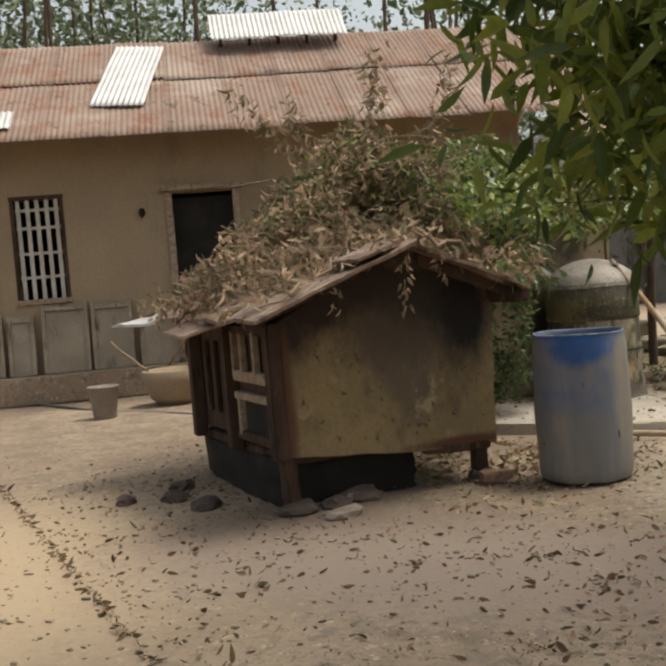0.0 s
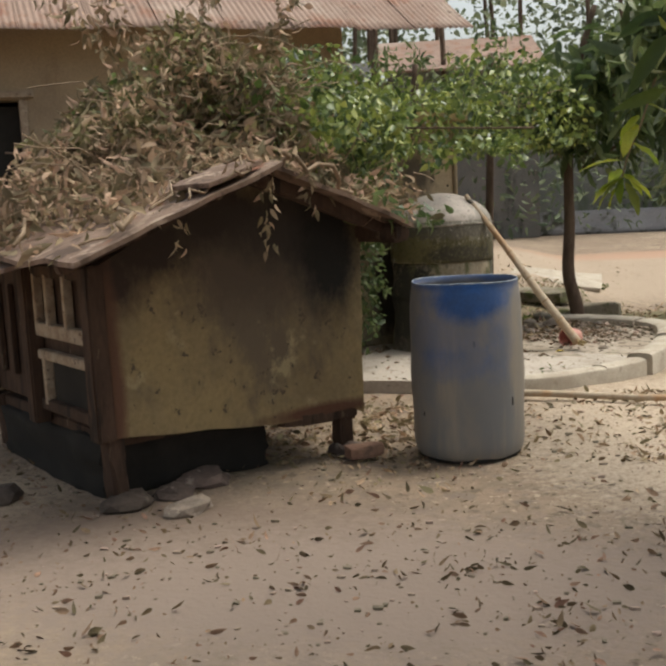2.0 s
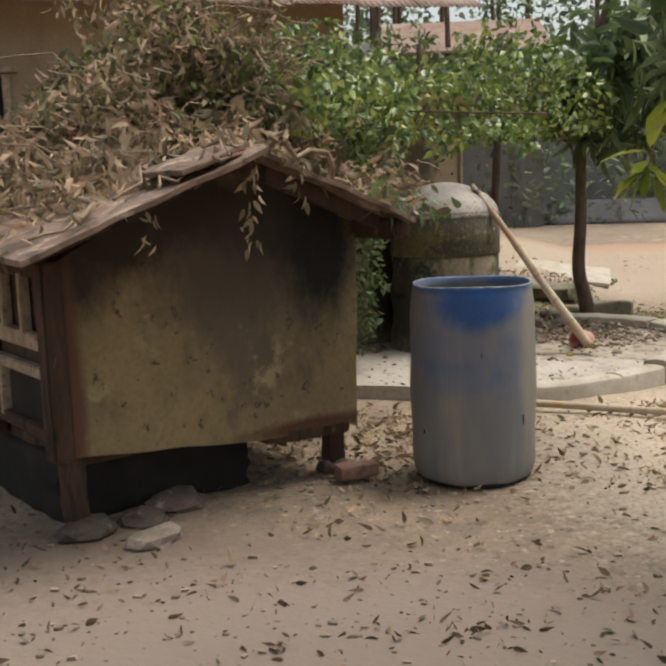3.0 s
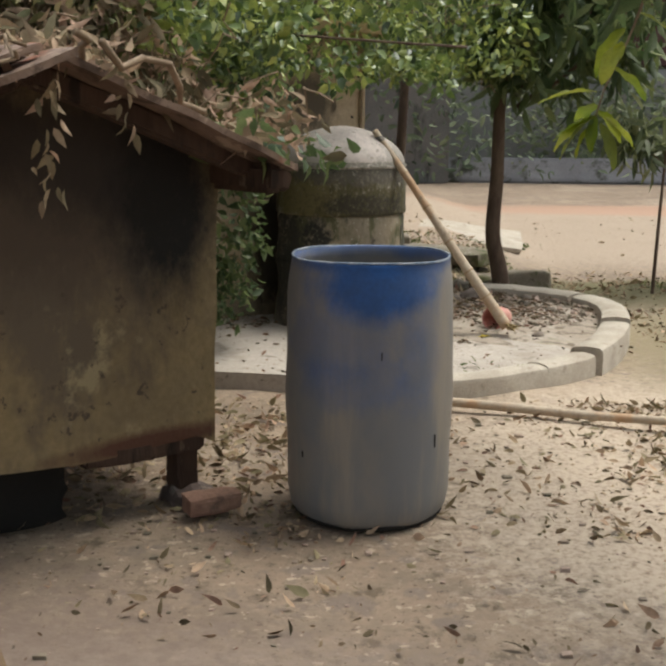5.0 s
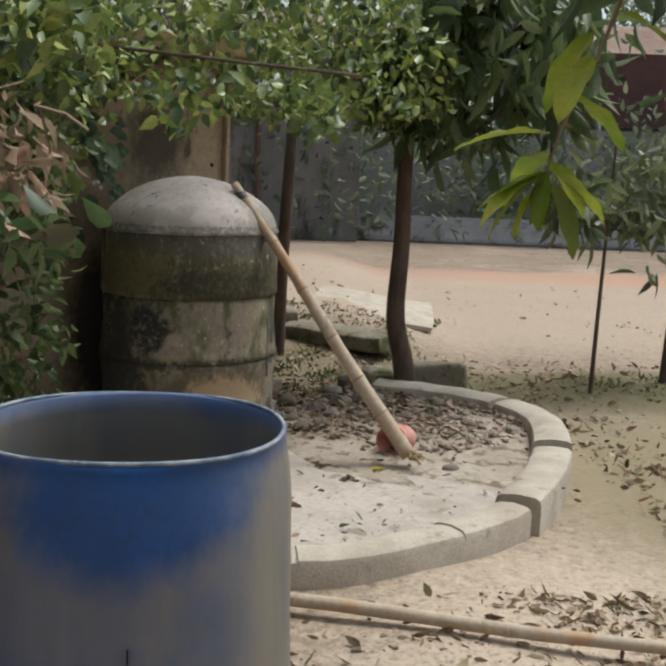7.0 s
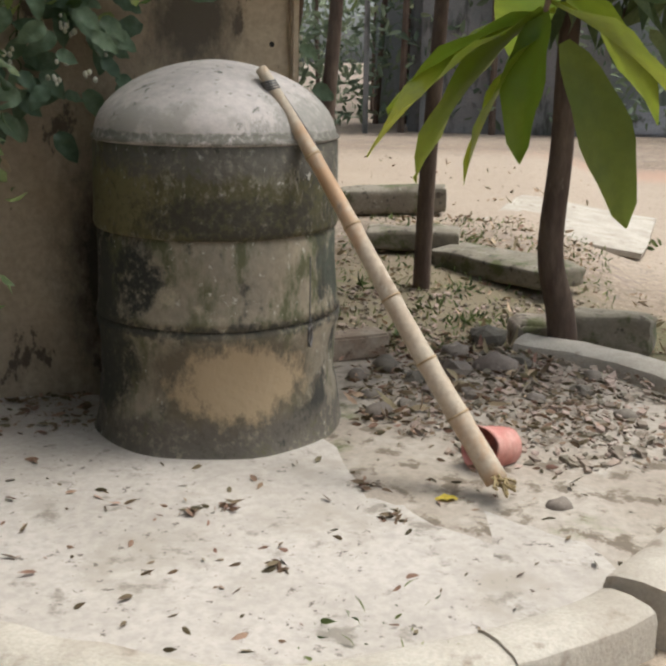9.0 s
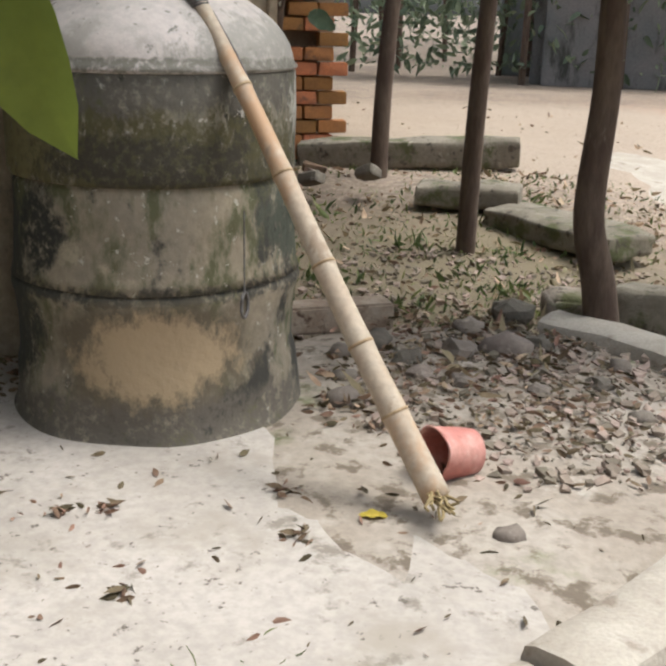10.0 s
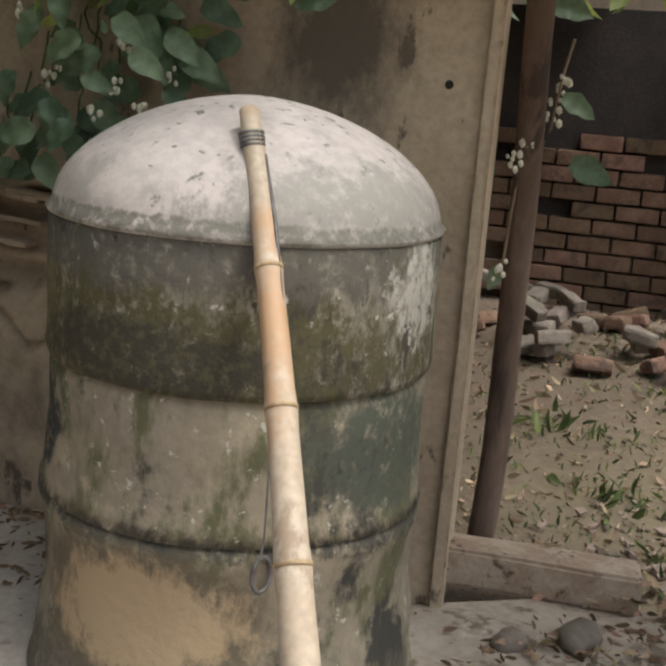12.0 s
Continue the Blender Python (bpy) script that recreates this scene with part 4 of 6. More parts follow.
# ---- tank of concrete rings ----
TX, TY = -0.157, 3.192
tank = thing("tank", "mossy tank of stacked concrete rings under a pale cement dome", "tank", (TX, TY, 0.08))
F = 0.08
smooth(part("lower_ring", lathe([(0.45, 0.0), (0.44, 0.02), (0.43, 0.07), (0.424, 0.16), (0.416, 0.2), (0.415, 0.3), (0.418, 0.37), (0.425, 0.4), (0.422, 0.42), (0.408, 0.43)], 72, 0.012), M_TANK_LOW, tank, "patched grey lower ring"))
smooth(part("middle_ring", lathe([(0.41, 0.425), (0.425, 0.43), (0.418, 0.46), (0.412, 0.6), (0.414, 0.7), (0.4, 0.725)], 72, 0.01), M_TANK_LOW, tank, "stained middle ring"))
smooth(part("upper_ring", lathe([(0.4, 0.715), (0.42, 0.72), (0.425, 0.735), (0.421, 0.78), (0.419, 0.9), (0.417, 1.005), (0.405, 1.015)], 72, 0.009), M_TANK, tank, "mossy upper ring"))
dome = [(0.405, 1.005), (0.42, 1.012), (0.423, 1.02), (0.412, 1.03)] + [(0.41 * math.cos(f) ** 1.12, 1.03 + 0.238 * math.sin(f) ** 1.08) for f in np.linspace(0.1, math.pi / 2 - 0.001, 14)]
smooth(part("dome", lathe(dome, 72, 0.008), M_DOME, tank, "pale smooth cement dome"))
bm = tube([(0.0 + 0.383, -0.203, 0.03 + z) for z in (0.62, 0.5, 0.43)] + [(0.383 + 0.006, -0.215, 0.42)], 0.0025, 5)
part("wire", bm, M_WIRE, tank)
loop = [(0.385 + 0.012 * 0, -0.206 + 0.022 * math.sin(a), 0.385 + 0.036 * math.cos(a)) for a in np.linspace(0, 2 * math.pi, 17)]
smooth(part("ring_hook", tube(loop, 0.005, 6, cap=False), M_WIRE, tank, "small wire loop"))

# ---- bamboo pole with scoop ----
scoop = thing("pole_scoop", "bamboo pole with a faded red cup, leaning on the tank", "scoop")
top_p, foot = Vector((0.052, 3.024, 1.32)), Vector((0.872, 2.662, 0.145))
n_nodes = [0.0, 0.215, 0.396, 0.565, 0.715, 0.86, 1.0]
pts, rad, nodes = [], [], []
for k in range(41):
    f = k / 40
    p = top_p.lerp(foot, f) + Vector((0.006 * math.sin(f * 7), 0.004 * math.sin(f * 5), 0.004 * math.sin(math.pi * f)))
    r = 0.0195 + 0.0165 * f
    near = min(abs(f - q) for q in n_nodes[1:-1])
    pts.append(p)
    rad.append(r + (0.0022 if near < 0.013 else 0))
smooth(part("pole", tube(pts, rad, 14), M_BAMBOO, scoop))
for f in n_nodes[1:-1]:
    k = int(round(f * 40))
    d = (pts[k + 1] - pts[k - 1]).normalized()
    smooth(part("node", tube([pts[k] - d * 0.004, pts[k] + d * 0.004], rad[k] + 0.0012, 14), M_NODE, scoop))
d = (foot - top_p).normalized()
for k in range(4):
    q = top_p + d * (0.05 + 0.009 * k)
    ring = [q + Vector((math.cos(a), math.sin(a) * 0.9, 0.25 * math.cos(a))) * 0.0215 for a in np.linspace(0, 2 * math.pi, 13)]
    smooth(part("lashing", tube(ring, 0.0045, 5, cap=False), M_WIRE, scoop, "dark wire lashing"))
smooth(part("wire", tube([top_p + d * 0.1 + Vector((0.02, 0.01, 0.005)), top_p + d * 0.25 + Vector((0.026, 0.012, 0.012)), top_p + d * 0.42 + Vector((0.022, 0.01, 0.012))], 0.004, 5), M_WIRE, scoop))
cup = lathe([(0.0, 0.0), (0.045, 0.0), (0.054, 0.008), (0.06, 0.05), (0.066, 0.118), (0.07, 0.126), (0.066, 0.13), (0.062, 0.118), (0.056, 0.05), (0.046, 0.014), (0.0, 0.01)], 36)
for v in cup.verts:
    if v.co.z > 0.1:
        v.co += Vector((0.006 * math.sin(3 * math.atan2(v.co.y, v.co.x)), 0.004 * math.cos(2 * math.atan2(v.co.y, v.co.x)), 0.006 * noise.noise(v.co * 30)))
cup_ob = smooth(part("cup", cup, M_PINK, scoop, "faded red plastic cup lying open"))
cup_axis = Vector((-0.62, -0.75, 0.14)).normalized()
cup_ob.matrix_local = Matrix.Translation((0.9, 2.955, 0.15)) @ Matrix.Scale(1.12, 4) @ cup_axis.to_track_quat("Z", "Y").to_matrix().to_4x4()
for k in range(16):
    a = Vector(foot) + Vector((0.0, -0.01, 0.015))
    b = a + Vector((0.035 + 0.03 * math.sin(k * 2.1), -0.05 + 0.05 * math.cos(k * 1.7), -0.034 + 0.05 * ((k * 0.37) % 1)))
    smooth(part("tie", tube(wander(a, b, 4, 0.03, k), 0.004, 5), M_STRAW, scoop, "frayed yellow fibre tie"))
long_pole = smooth(part("bamboo_pole", tube(wander((-0.15, 1.43, 0.035), (2.6, 0.62, 0.03), 18, 0.05, 8), [0.024 - 0.0004 * k for k in range(19)], 12), M_BAMBOO))
tagged(long_pole, "long thin bamboo pole lying on the earth", "pole")

# ---- hut wall behind the tank ----
WD = Vector((0.852, 0.524, 0))
HUT = Matrix.Translation((-0.038, 3.785, 0)) @ Matrix.Rotation(math.atan2(WD.y, WD.x), 4, "Z")
hut = thing("hut", "old hut with a flaking mud-plastered front wall and dark inside", "hut")
hut.matrix_world = HUT
HL, HD, HH = 2.0, 3.7, 1.95


def lost_plaster(x, z):
    """How far the plaster has fallen away: a ragged band with ledges across the far half, and a crack below."""
    rag = 0.07 * noise.noise(Vector((x * 5, z * 9, 3))) + 0.03 * noise.noise(Vector((x * 17, z * 21, 6)))
    band = step_up(min(z - 0.74, 1.03 - z) + rag, 0.0, 0.02) * step_up(-1.18 - x + 1.4 * rag, 0.0, 0.03)
    ledge = step_up(math.sin(z * 80 + 3.5 * noise.noise(Vector((x * 4, 0, 1)))), -0.15, 0.15)
    crack = step_up(0.012 - abs(x + 1.5 + 0.1 * noise.noise(Vector((0, z * 6, 8)))), 0, 0.01) * step_up(0.72 - z, 0, 0.05)
    split = step_up(0.011 - abs(z - 0.66 + 0.12 * noise.noise(Vector((x * 6, 3, 8)))), 0, 0.01) * step_up(-1.15 - x, 0, 0.05)
    return band * (0.05 + 0.06 * ledge) + 0.06 * max(crack, split)


def rough_wall(w, h, thick, step, seed, amount):
    bm = bmesh.new()
    nx, nz = int(w / step), int(h / step)
    front, back = [], []
    for j in range(nz + 1):
        row, far = [], []
        for i in range(nx + 1):
            x, z = -w + w * i / nx, h * j / nz
            y = noise.noise(Vector((x * 2.3, z * 2.3, seed))) * amount + noise.noise(Vector((x * 9, z * 9, seed))) * amount * 0.25 + lost_plaster(x, z)
            row.append(bm.verts.new((x, y, z)))
            if i in (0, nx) or j in (0, nz):
                far.append(bm.verts.new((x, thick, z)))
            else:
                far.append(None)
        front.append(row)
        back.append(far)
    for j in range(nz):
        for i in range(nx):
            bm.faces.new((front[j][i], front[j][i + 1], front[j + 1][i + 1], front[j + 1][i]))
    for j in range(nz):
        bm.faces.new((front[j][nx], back[j][nx], back[j + 1][nx], front[j + 1][nx]))
        bm.faces.new((front[j + 1][0], back[j + 1][0], back[j][0], front[j][0]))
    for i in range(nx):
        bm.faces.new((front[nz][i], front[nz][i + 1], back[nz][i + 1], back[nz][i]))
        bm.faces.new((front[0][i + 1], front[0][i], back[0][i], back[0][i + 1]))
    bm.faces.new((back[0][nx], back[0][0], back[nz][0], back[nz][nx]))
    return bm


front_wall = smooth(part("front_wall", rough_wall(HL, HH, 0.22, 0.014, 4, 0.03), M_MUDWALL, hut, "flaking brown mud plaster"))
rng = random.Random(14)
for k in range(16):
    flake = worn_box(rng.uniform(0.1, 0.34), 0.06, rng.uniform(0.016, 0.03), 4, 0.004, k)
    smooth(part("plaster_flake", flake, M_MUDWALL, hut)).matrix_local = pose(rng.uniform(-1.92, -1.24), rng.uniform(0.0, 0.035), 0.77 + 0.062 * (k % 5) + rng.uniform(-0.012, 0.012), rng.uniform(-6, 6), rng.uniform(-5, 5), rng.uniform(-5, 5))
part("corner_edge", box(0.035, 0.05, HH, pose(0.008, -0.004, HH / 2), 0.012, rough=0.006, cuts=4), M_MUDWALL, hut)
part("hole", lathe([(0.0, 0.0), (0.009, 0.0), (0.011, 0.004), (0.0, 0.006)], 10), M_DARK, hut).matrix_local = pose(-0.088, -0.03, 1.405, 90)
part("roof", box(HL + 0.2, HD + 0.5, 0.1, pose(-HL / 2 - 0.05, HD / 2, HH + 0.1, 2), 0.02, rough=0.03, cuts=6), M_STRAW, hut, "low thatched roof under vines")
part("left_wall", box(0.2, HD - 0.5, HH, pose(-HL + 0.1, HD / 2, HH / 2), 0.01), M_MUDWALL, hut)
back = part("back_wall", box(HL + 0.6, 0.2, HH - 0.7, pose(-HL / 2 + 0.35, HD + 0.12, HH - (HH - 0.7) / 2), 0.01), M_BLACKWALL, hut, "near-black upper back wall")
core = part("brick_core", box(HL + 0.56, 0.2, 1.25, pose(-HL / 2 + 0.35, HD + 0.13, 0.625), 0.004), M_MORTAR, back)
pier = part("brick_pier", box(0.24, 0.12, 2.3, pose(0.77, HD + 0.0, 1.15), 0.01, rough=0.01, cuts=3), M_MORTAR, hut, "broken red brick pier")
post = thing("post", "leaning rough wooden post with a flowering vine", "post", (-0.27, 4.235, 0.05))
pp = [(0, 0, 0), (0.02, 0.0, 0.3), (0.035, -0.02, 0.7), (0.09, -0.09, 1.1), (0.2, -0.25, 1.55), (0.26, -0.32, 1.95)]
smooth(part("trunk", tube(spline(pp, 5), [0.042 - 0.0003 * k for k in range(26)], 12), M_POST, post))
beam = part("beam", box(0.62, 0.13, 0.11, None, 0.01, rough=0.008, cuts=3), M_FADED)
beam.matrix_world = pose(0.03, 4.07, 0.115, 0, 0, 37)
tagged(beam, "grey weathered timber beam lying on the ground", "beam")

# ---- trees ----


def tree(name, label, base, pts, radii, limbs, crown, n, size, mat, seed, spread=(1, 1, 1), hang=0.6):
    """A trunk through pts, limbs from (start, end), leaves in tufts round the limb ends and inside the crown ellipsoid (centre, radii)."""
    t = thing(name, label, "tree", base)
    pts = [(pts[0][0], pts[0][1], -0.15)] + list(pts[1:])
    smooth(part("trunk", tube(spline(pts, 6), np.interp(np.linspace(0, 1, (len(pts) - 1) * 6 + 1), np.linspace(0, 1, len(radii)), radii).tolist(), 12), M_BARK, t))
    rng = np.random.default_rng(seed)
    ends = []
    for a, b, r in limbs:
        w = wander(a, b, 8, 0.1 * (Vector(b) - Vector(a)).length, seed + r * 50)
        smooth(part("limb", tube(w, [r * (1 - 0.75 * k / 8) for k in range(9)], 8), M_BARK, t))
        ends += [tuple(p) for p in w[3:]]
    c, rr = np.array(crown[0]), np.array(crown[1])
    tufts = rng.normal(size=(n // 9, 3))
    tufts = c + tufts / np.linalg.norm(tufts, axis=1, keepdims=True) * rr * rng.uniform(0.25, 1.0, (len(tufts), 1)) ** 0.6
    if ends:
        k = rng.integers(0, len(ends), len(tufts) // 2)
        tufts[: len(k)] = np.array(ends)[k] + rng.normal(size=(len(k), 3)) * 0.1
    places = np.repeat(tufts, 9, 0) + rng.normal(size=(len(tufts) * 9, 3)) * size * 0.35
    ways = rng.normal(size=places.shape) * 0.7 + np.array([0, 0, -hang])
    ln = rng.uniform(0.6, 1.15, len(places)) * size
    leaves("crown", places, ways, ln, ln * 0.31, mat, t, 0.2, rng)
    return t


tree("mango_tree", "young mango tree with a dark curved trunk and drooping leaves", (1.12, 4.47, 0.04),
     [(0, 0, 0), (-0.06, 0.0, 0.22), (-0.12, -0.02, 0.5), (-0.1, 0.0, 0.95), (-0.1, -0.03, 1.5), (-0.04, -0.05, 2.2), (0.15, -0.1, 2.9)], [0.075, 0.062, 0.052, 0.04, 0.025],
     [((0.03, 0, 1.45), (0.75, -0.25, 2.0), 0.022), ((0.06, 0, 1.6), (-0.25, -0.3, 2.0), 0.018), ((0.1, 0, 1.9), (0.9, 0.3, 2.6), 0.02), ((0.12, 0, 2.1), (0.3, -0.6, 2.4), 0.016)],
     ((0.42, -0.1, 2.2), (0.72, 0.6, 0.62)), 1150, 0.25, M_LEAF, 5, hang=1.0)
tree("sapling", "thin young sapling with drooping leaves", (2.333, 4.715, 0.04),
     [(0, 0, 0), (0.015, 0, 0.5), (0.03, 0, 1.0), (0.05, 0, 1.6)], [0.016, 0.012, 0.006], [((0.03, 0, 1.0), (-0.35, 0, 1.35), 0.006), ((0.03, 0, 1.1), (0.3, 0, 1.5), 0.006)],
     ((0.02, 0, 1.38), (0.42, 0.35, 0.42)), 330, 0.17, M_DUSTLEAF, 6, hang=0.7)
tree("sapling", "young sapling with a brown stem and drooping leaves", (2.946, 5.05, 0.04),
     [(0, 0, 0), (0.03, 0, 0.5), (0.04, 0, 1.0), (0.06, 0, 1.7)], [0.04, 0.03, 0.012], [((0.03, 0, 0.95), (-0.3, 0, 1.3), 0.012), ((0.03, 0, 1.0), (0.4, 0, 1.5), 0.012)],
     ((0.08, 0, 1.42), (0.5, 0.4, 0.5)), 420, 0.18, M_DUSTLEAF, 7, hang=0.7)
for nm, at, tp, r, sd in (("thin_tree", (0.289, 5.608, 0.13), (0.1, 0.05, 2.6), 0.052, 8), ("thin_tree", (-0.581, 6.886, 0.22), (0.14, 0.1, 2.6), 0.06, 9)):
    tree(nm, "slim bare-stemmed tree with leaves only above head height", at, [(0, 0, 0), (tp[0] * 0.15, 0, 0.6), (tp[0] * 0.5, tp[1] * 0.5, 1.4), tp], [r, r * 0.85, r * 0.6], [((tp[0] * 0.6, 0, 1.7), (0.5, 0.2, 2.3), 0.02)],
         ((tp[0], tp[1], 2.5), (0.6, 0.6, 0.45)), 500, 0.13, M_LEAF, sd)

# big mango tree whose boughs reach in from beside the path; its unseen crown is added to shade the yard
MANGO = (2.7, -4.2, 0)
big = tree("mango_tree", "large mango tree, low boughs over the yard, unseen crown added for shade", MANGO,
           [(0, 0, 0), (0.05, 0.02, 0.8), (-0.05, 0.05, 1.7), (0.1, 0.0, 3.0), (0.2, 0.1, 4.2)], [0.26, 0.21, 0.18, 0.14, 0.1],
           [((0, 0, 1.9), (-1.95, 0.05, 2.3), 0.06), ((0, 0, 2.6), (-1.45, 5.0, 2.2), 0.07), ((0.1, 0, 2.7), (-1.6, -0.6, 3.8), 0.08), ((0.1, 0, 3), (1.4, 0.6, 4.4), 0.08), ((0.1, 0, 3), (0.3, -1.8, 4.2), 0.07)],
           ((-0.2, 0.2, 5.0), (3.5, 3.4, 1.3)), 14000, 0.26, M_LEAF, 11)
rng = np.random.default_rng(21)
cl = np.array([(-2.03, -0.02, 1.9)]) + rng.normal(size=(330, 3)) * np.array([0.22, 0.24, 0.26])
cl = cl[(cl[:, 0] > -2.56) & (cl[:, 2] > 1.5 + 0.5 * np.maximum(-2.2 - cl[:, 0], 0))]
cl[:, 2] -= 0.12 * rng.uniform(size=len(cl))
pl = np.repeat(cl, 9, 0) + rng.normal(size=(len(cl) * 9, 3)) * 0.05
ln = rng.uniform(0.06, 0.12, len(pl))
leaves("low_bough_leaves", pl, rng.normal(size=pl.shape) * 0.7 + np.array([0, 0, -0.5]), ln, ln * 0.27, M_BOUGH, big, 0.15, rng)


def big_leaf(length, width, curl, seed, ovate=False):
    bm = bmesh.new()
    rows = []
    for k in range(11):
        f = k / 10
        w = width * math.sin(math.pi * min(f * 0.93 + 0.04, 1)) ** 0.75 / 2 * (1 if k < 10 else 0.05)
        if ovate:
            w = width * 0.87 * max(f, 0.02) ** 0.5 * max(1 - f, 0.005) ** 0.85
        z = -curl * f * f
        wave = 0.06 * width * math.sin(f * 15 + seed)
        rows.append([bm.verts.new((f * length, s * w, z + abs(s) * w * 0.3 + (wave if s else 0) * s)) for s in (-1, -0.5, 0, 0.5, 1)])
    for a, b in zip(rows, rows[1:]):
        for k in range(4):
            bm.faces.new((a[k], a[k + 1], b[k + 1], b[k]))
    return bm


spray = part("low_spray", tube(wander((-1.45, 5.0, 2.2), (-1.75, 5.09, 1.4), 8, 0.05, 2), [0.008 - 0.0006 * k for k in range(9)], 7), M_TWIG, big, "hanging twig with bright leaves")
for k, (dx, dy, dz, yaw, pit, ln) in enumerate(((0.02, 0, -0.03, -5, 60, 0.21), (0.0, 0.02, 0, 200, 22, 0.23), (0, 0, 0.0, 165, 36, 0.22), (0, 0, 0, 235, 62, 0.15), (0, 0, -0.02, 185, 48, 0.17), (0.01, 0.01, 0, 172, 14, 0.2), (0.0, 0, 0.01, 10, 22, 0.22), (0, 0, 0.03, 30, 28, 0.2), (0, 0, 0.05, 100, 10, 0.22), (0, 0, 0.1, 180, -5, 0.24), (0.05, 0, 0.2, 20, 20, 0.22), (0.1, 0, 0.3, 230, 30, 0.24), (0.1, 0, 0.36, 120, 35, 0.24), (0.15, 0, 0.42, 330, 20, 0.22))):
    # first leaf takes the darker green for its side away from the light
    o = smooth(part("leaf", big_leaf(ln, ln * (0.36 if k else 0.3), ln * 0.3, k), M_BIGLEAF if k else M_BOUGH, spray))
    o.matrix_local = Matrix.Translation((-1.75 + dx, 5.09 + dy, 1.4 + dz)) @ Matrix.Rotation(radians(yaw), 4, "Z") @ Matrix.Rotation(radians(pit), 4, "Y") @ Matrix.Rotation(radians(0 if k else 60), 4, "X")

# ---- vine trellis ----
trellis = thing("vine_trellis", "bean vine canopy on poles, part green and part withered", "vine")
rng = np.random.default_rng(31)
for a, b in (((-1.7, 2.35, 0.09), (-1.7, 2.35, 1.75)), ((-2.6, 1.9, 0.0), (-2.6, 1.9, 1.9))):
    smooth(part("pole", tube(wander(a, b, 6, 0.03, a[0]), 0.032, 8), M_BARK, trellis))
for a, b in (((-3.2, 1.7, 1.8), (0.6, 2.9, 1.82)), ((-2.5, 3.0, 1.78), (1.1, 5.0, 1.8)), ((-1.7, 2.3, 1.76), (0.3, 4.6, 1.8)), ((-2.3, 0.2, 1.72), (-0.6, 2.4, 1.75))):
    smooth(part("rail", tube(wander(a, b, 10, 0.12, b[0]), 0.008, 7), M_BARK, trellis))


def cloud(n, lo, hi, top_weight=0.5, fn=None):
    """Places in a box, thinned by a coarse noise so that the mass is uneven."""
    out = []
    lo, hi = np.array(lo), np.array(hi)
    while len(out) < n:
        p = lo + (hi - lo) * rng.uniform(size=3)
        if noise.noise(Vector(p) * 1.7) > -0.22 + 0.3 * rng.uniform(-1, 1) and (fn is None or fn(p)):
            out.append(p)
    return np.array(out)


def green_zone(p):
    f = (p[0] + 2.2) / 3.2
    top = 2.35 + 0.18 * math.sin(p[0] * 4) + 0.12 * math.sin(p[1] * 5)
    return p[2] < top and abs(p[1] - (2.55 + f * 1.9)) < 1.0


def dry_zone(p):
    c = COOP.inverted() @ Vector(p)
    if c.x < -0.35 or c.x > 2.1 or c.y < 0.02 or c.y > 2.7:
        return False
    roof_z = RIDGE_Z - 0.36 * abs(c.x - RIDGE_X) if c.x < 1.6 else 1.3
    mound = roof_z + 0.05 + 1.2 * math.exp(-(((c.x - 1.5) / 0.75) ** 2 + ((c.y - 1.5) / 0.75) ** 2)) + 0.3 * math.exp(-(((c.x - 0.35) / 0.6) ** 2 + ((c.y - 1.0) / 0.55) ** 2))
    mound += 0.14 * math.sin(c.x * 7) * math.sin(c.y * 6)
    return roof_z < p[2] < mound


gp = cloud(9500, (-2.3, 1.5, 1.68), (1.15, 5.4, 2.55), fn=green_zone)
hang = np.concatenate([
    cloud(900, (-2.0, 1.9, 0.9), (-0.7, 3.2, 1.75), fn=lambda p: abs(p[1] - (2.35 + (p[0] + 1.9) * 0.55)) < 0.25 and p[2] > 1.1 + 0.35 * math.sin(p[0] * 9)),
    cloud(30, (-0.95, 2.95, 1.12), (-0.5, 3.35, 1.66), fn=lambda p: p[2] > 1.15 + 0.9 * (p[0] + 0.95)),
    cloud(260, (-1.2, 2.2, 1.5), (0.5, 3.6, 1.75), fn=lambda p: p[1] < 2.75 + 0.4 * p[0] and p[2] > 1.62 + 0.1 * math.sin(p[0] * 11))])


def on_wall(lo, hi):
    """A fringe hanging before the hut's front wall, between two places along it, deeper at one end."""
    def test(p):
        c = HUT.inverted() @ Vector(p)
        low = 1.62 + 0.06 * math.sin(c.x * 13) - 0.15 * step_up(-c.x, 0.62, 0.8) * step_up(1.1 + c.x, 0, 0.2) + 0.1 * math.sin(c.x * 31)
        return lo < c.x < hi and -0.3 < c.y < -0.06 and c.z > low
    return test


# extra canopy added to keep sky light off the gap by the tank
cover = cloud(2800, (-2.3, 0.7, 1.66), (-0.35, 3.1, 2.0), fn=lambda p: p[1] < 2.15 + 0.5 * (p[0] + 1) and (COOP.inverted() @ Vector(p)).x > 1.5)
fringe = cloud(380, (-1.9, 2.5, 1.15), (0.3, 3.9, 2.05), fn=on_wall(-1.95, -0.35))
hang = hang[(hang[:, 1] < 1.5 + (1.58 - hang[:, 0]) * 0.443) | (hang[:, 0] > -0.3)]
curtain = cloud(520, (-1.3, 1.5, 1.0), (-0.35, 2.4, 1.75), fn=lambda p: abs(p[1] - 1.9 - 0.5 * (p[0] + 0.8)) < 0.16 and p[2] > 1.2 + 0.8 * max(p[0] + 0.75, 0) + 0.12 * math.sin(p[0] * 15))
gp = np.concatenate([gp, hang, cover, fringe, curtain])
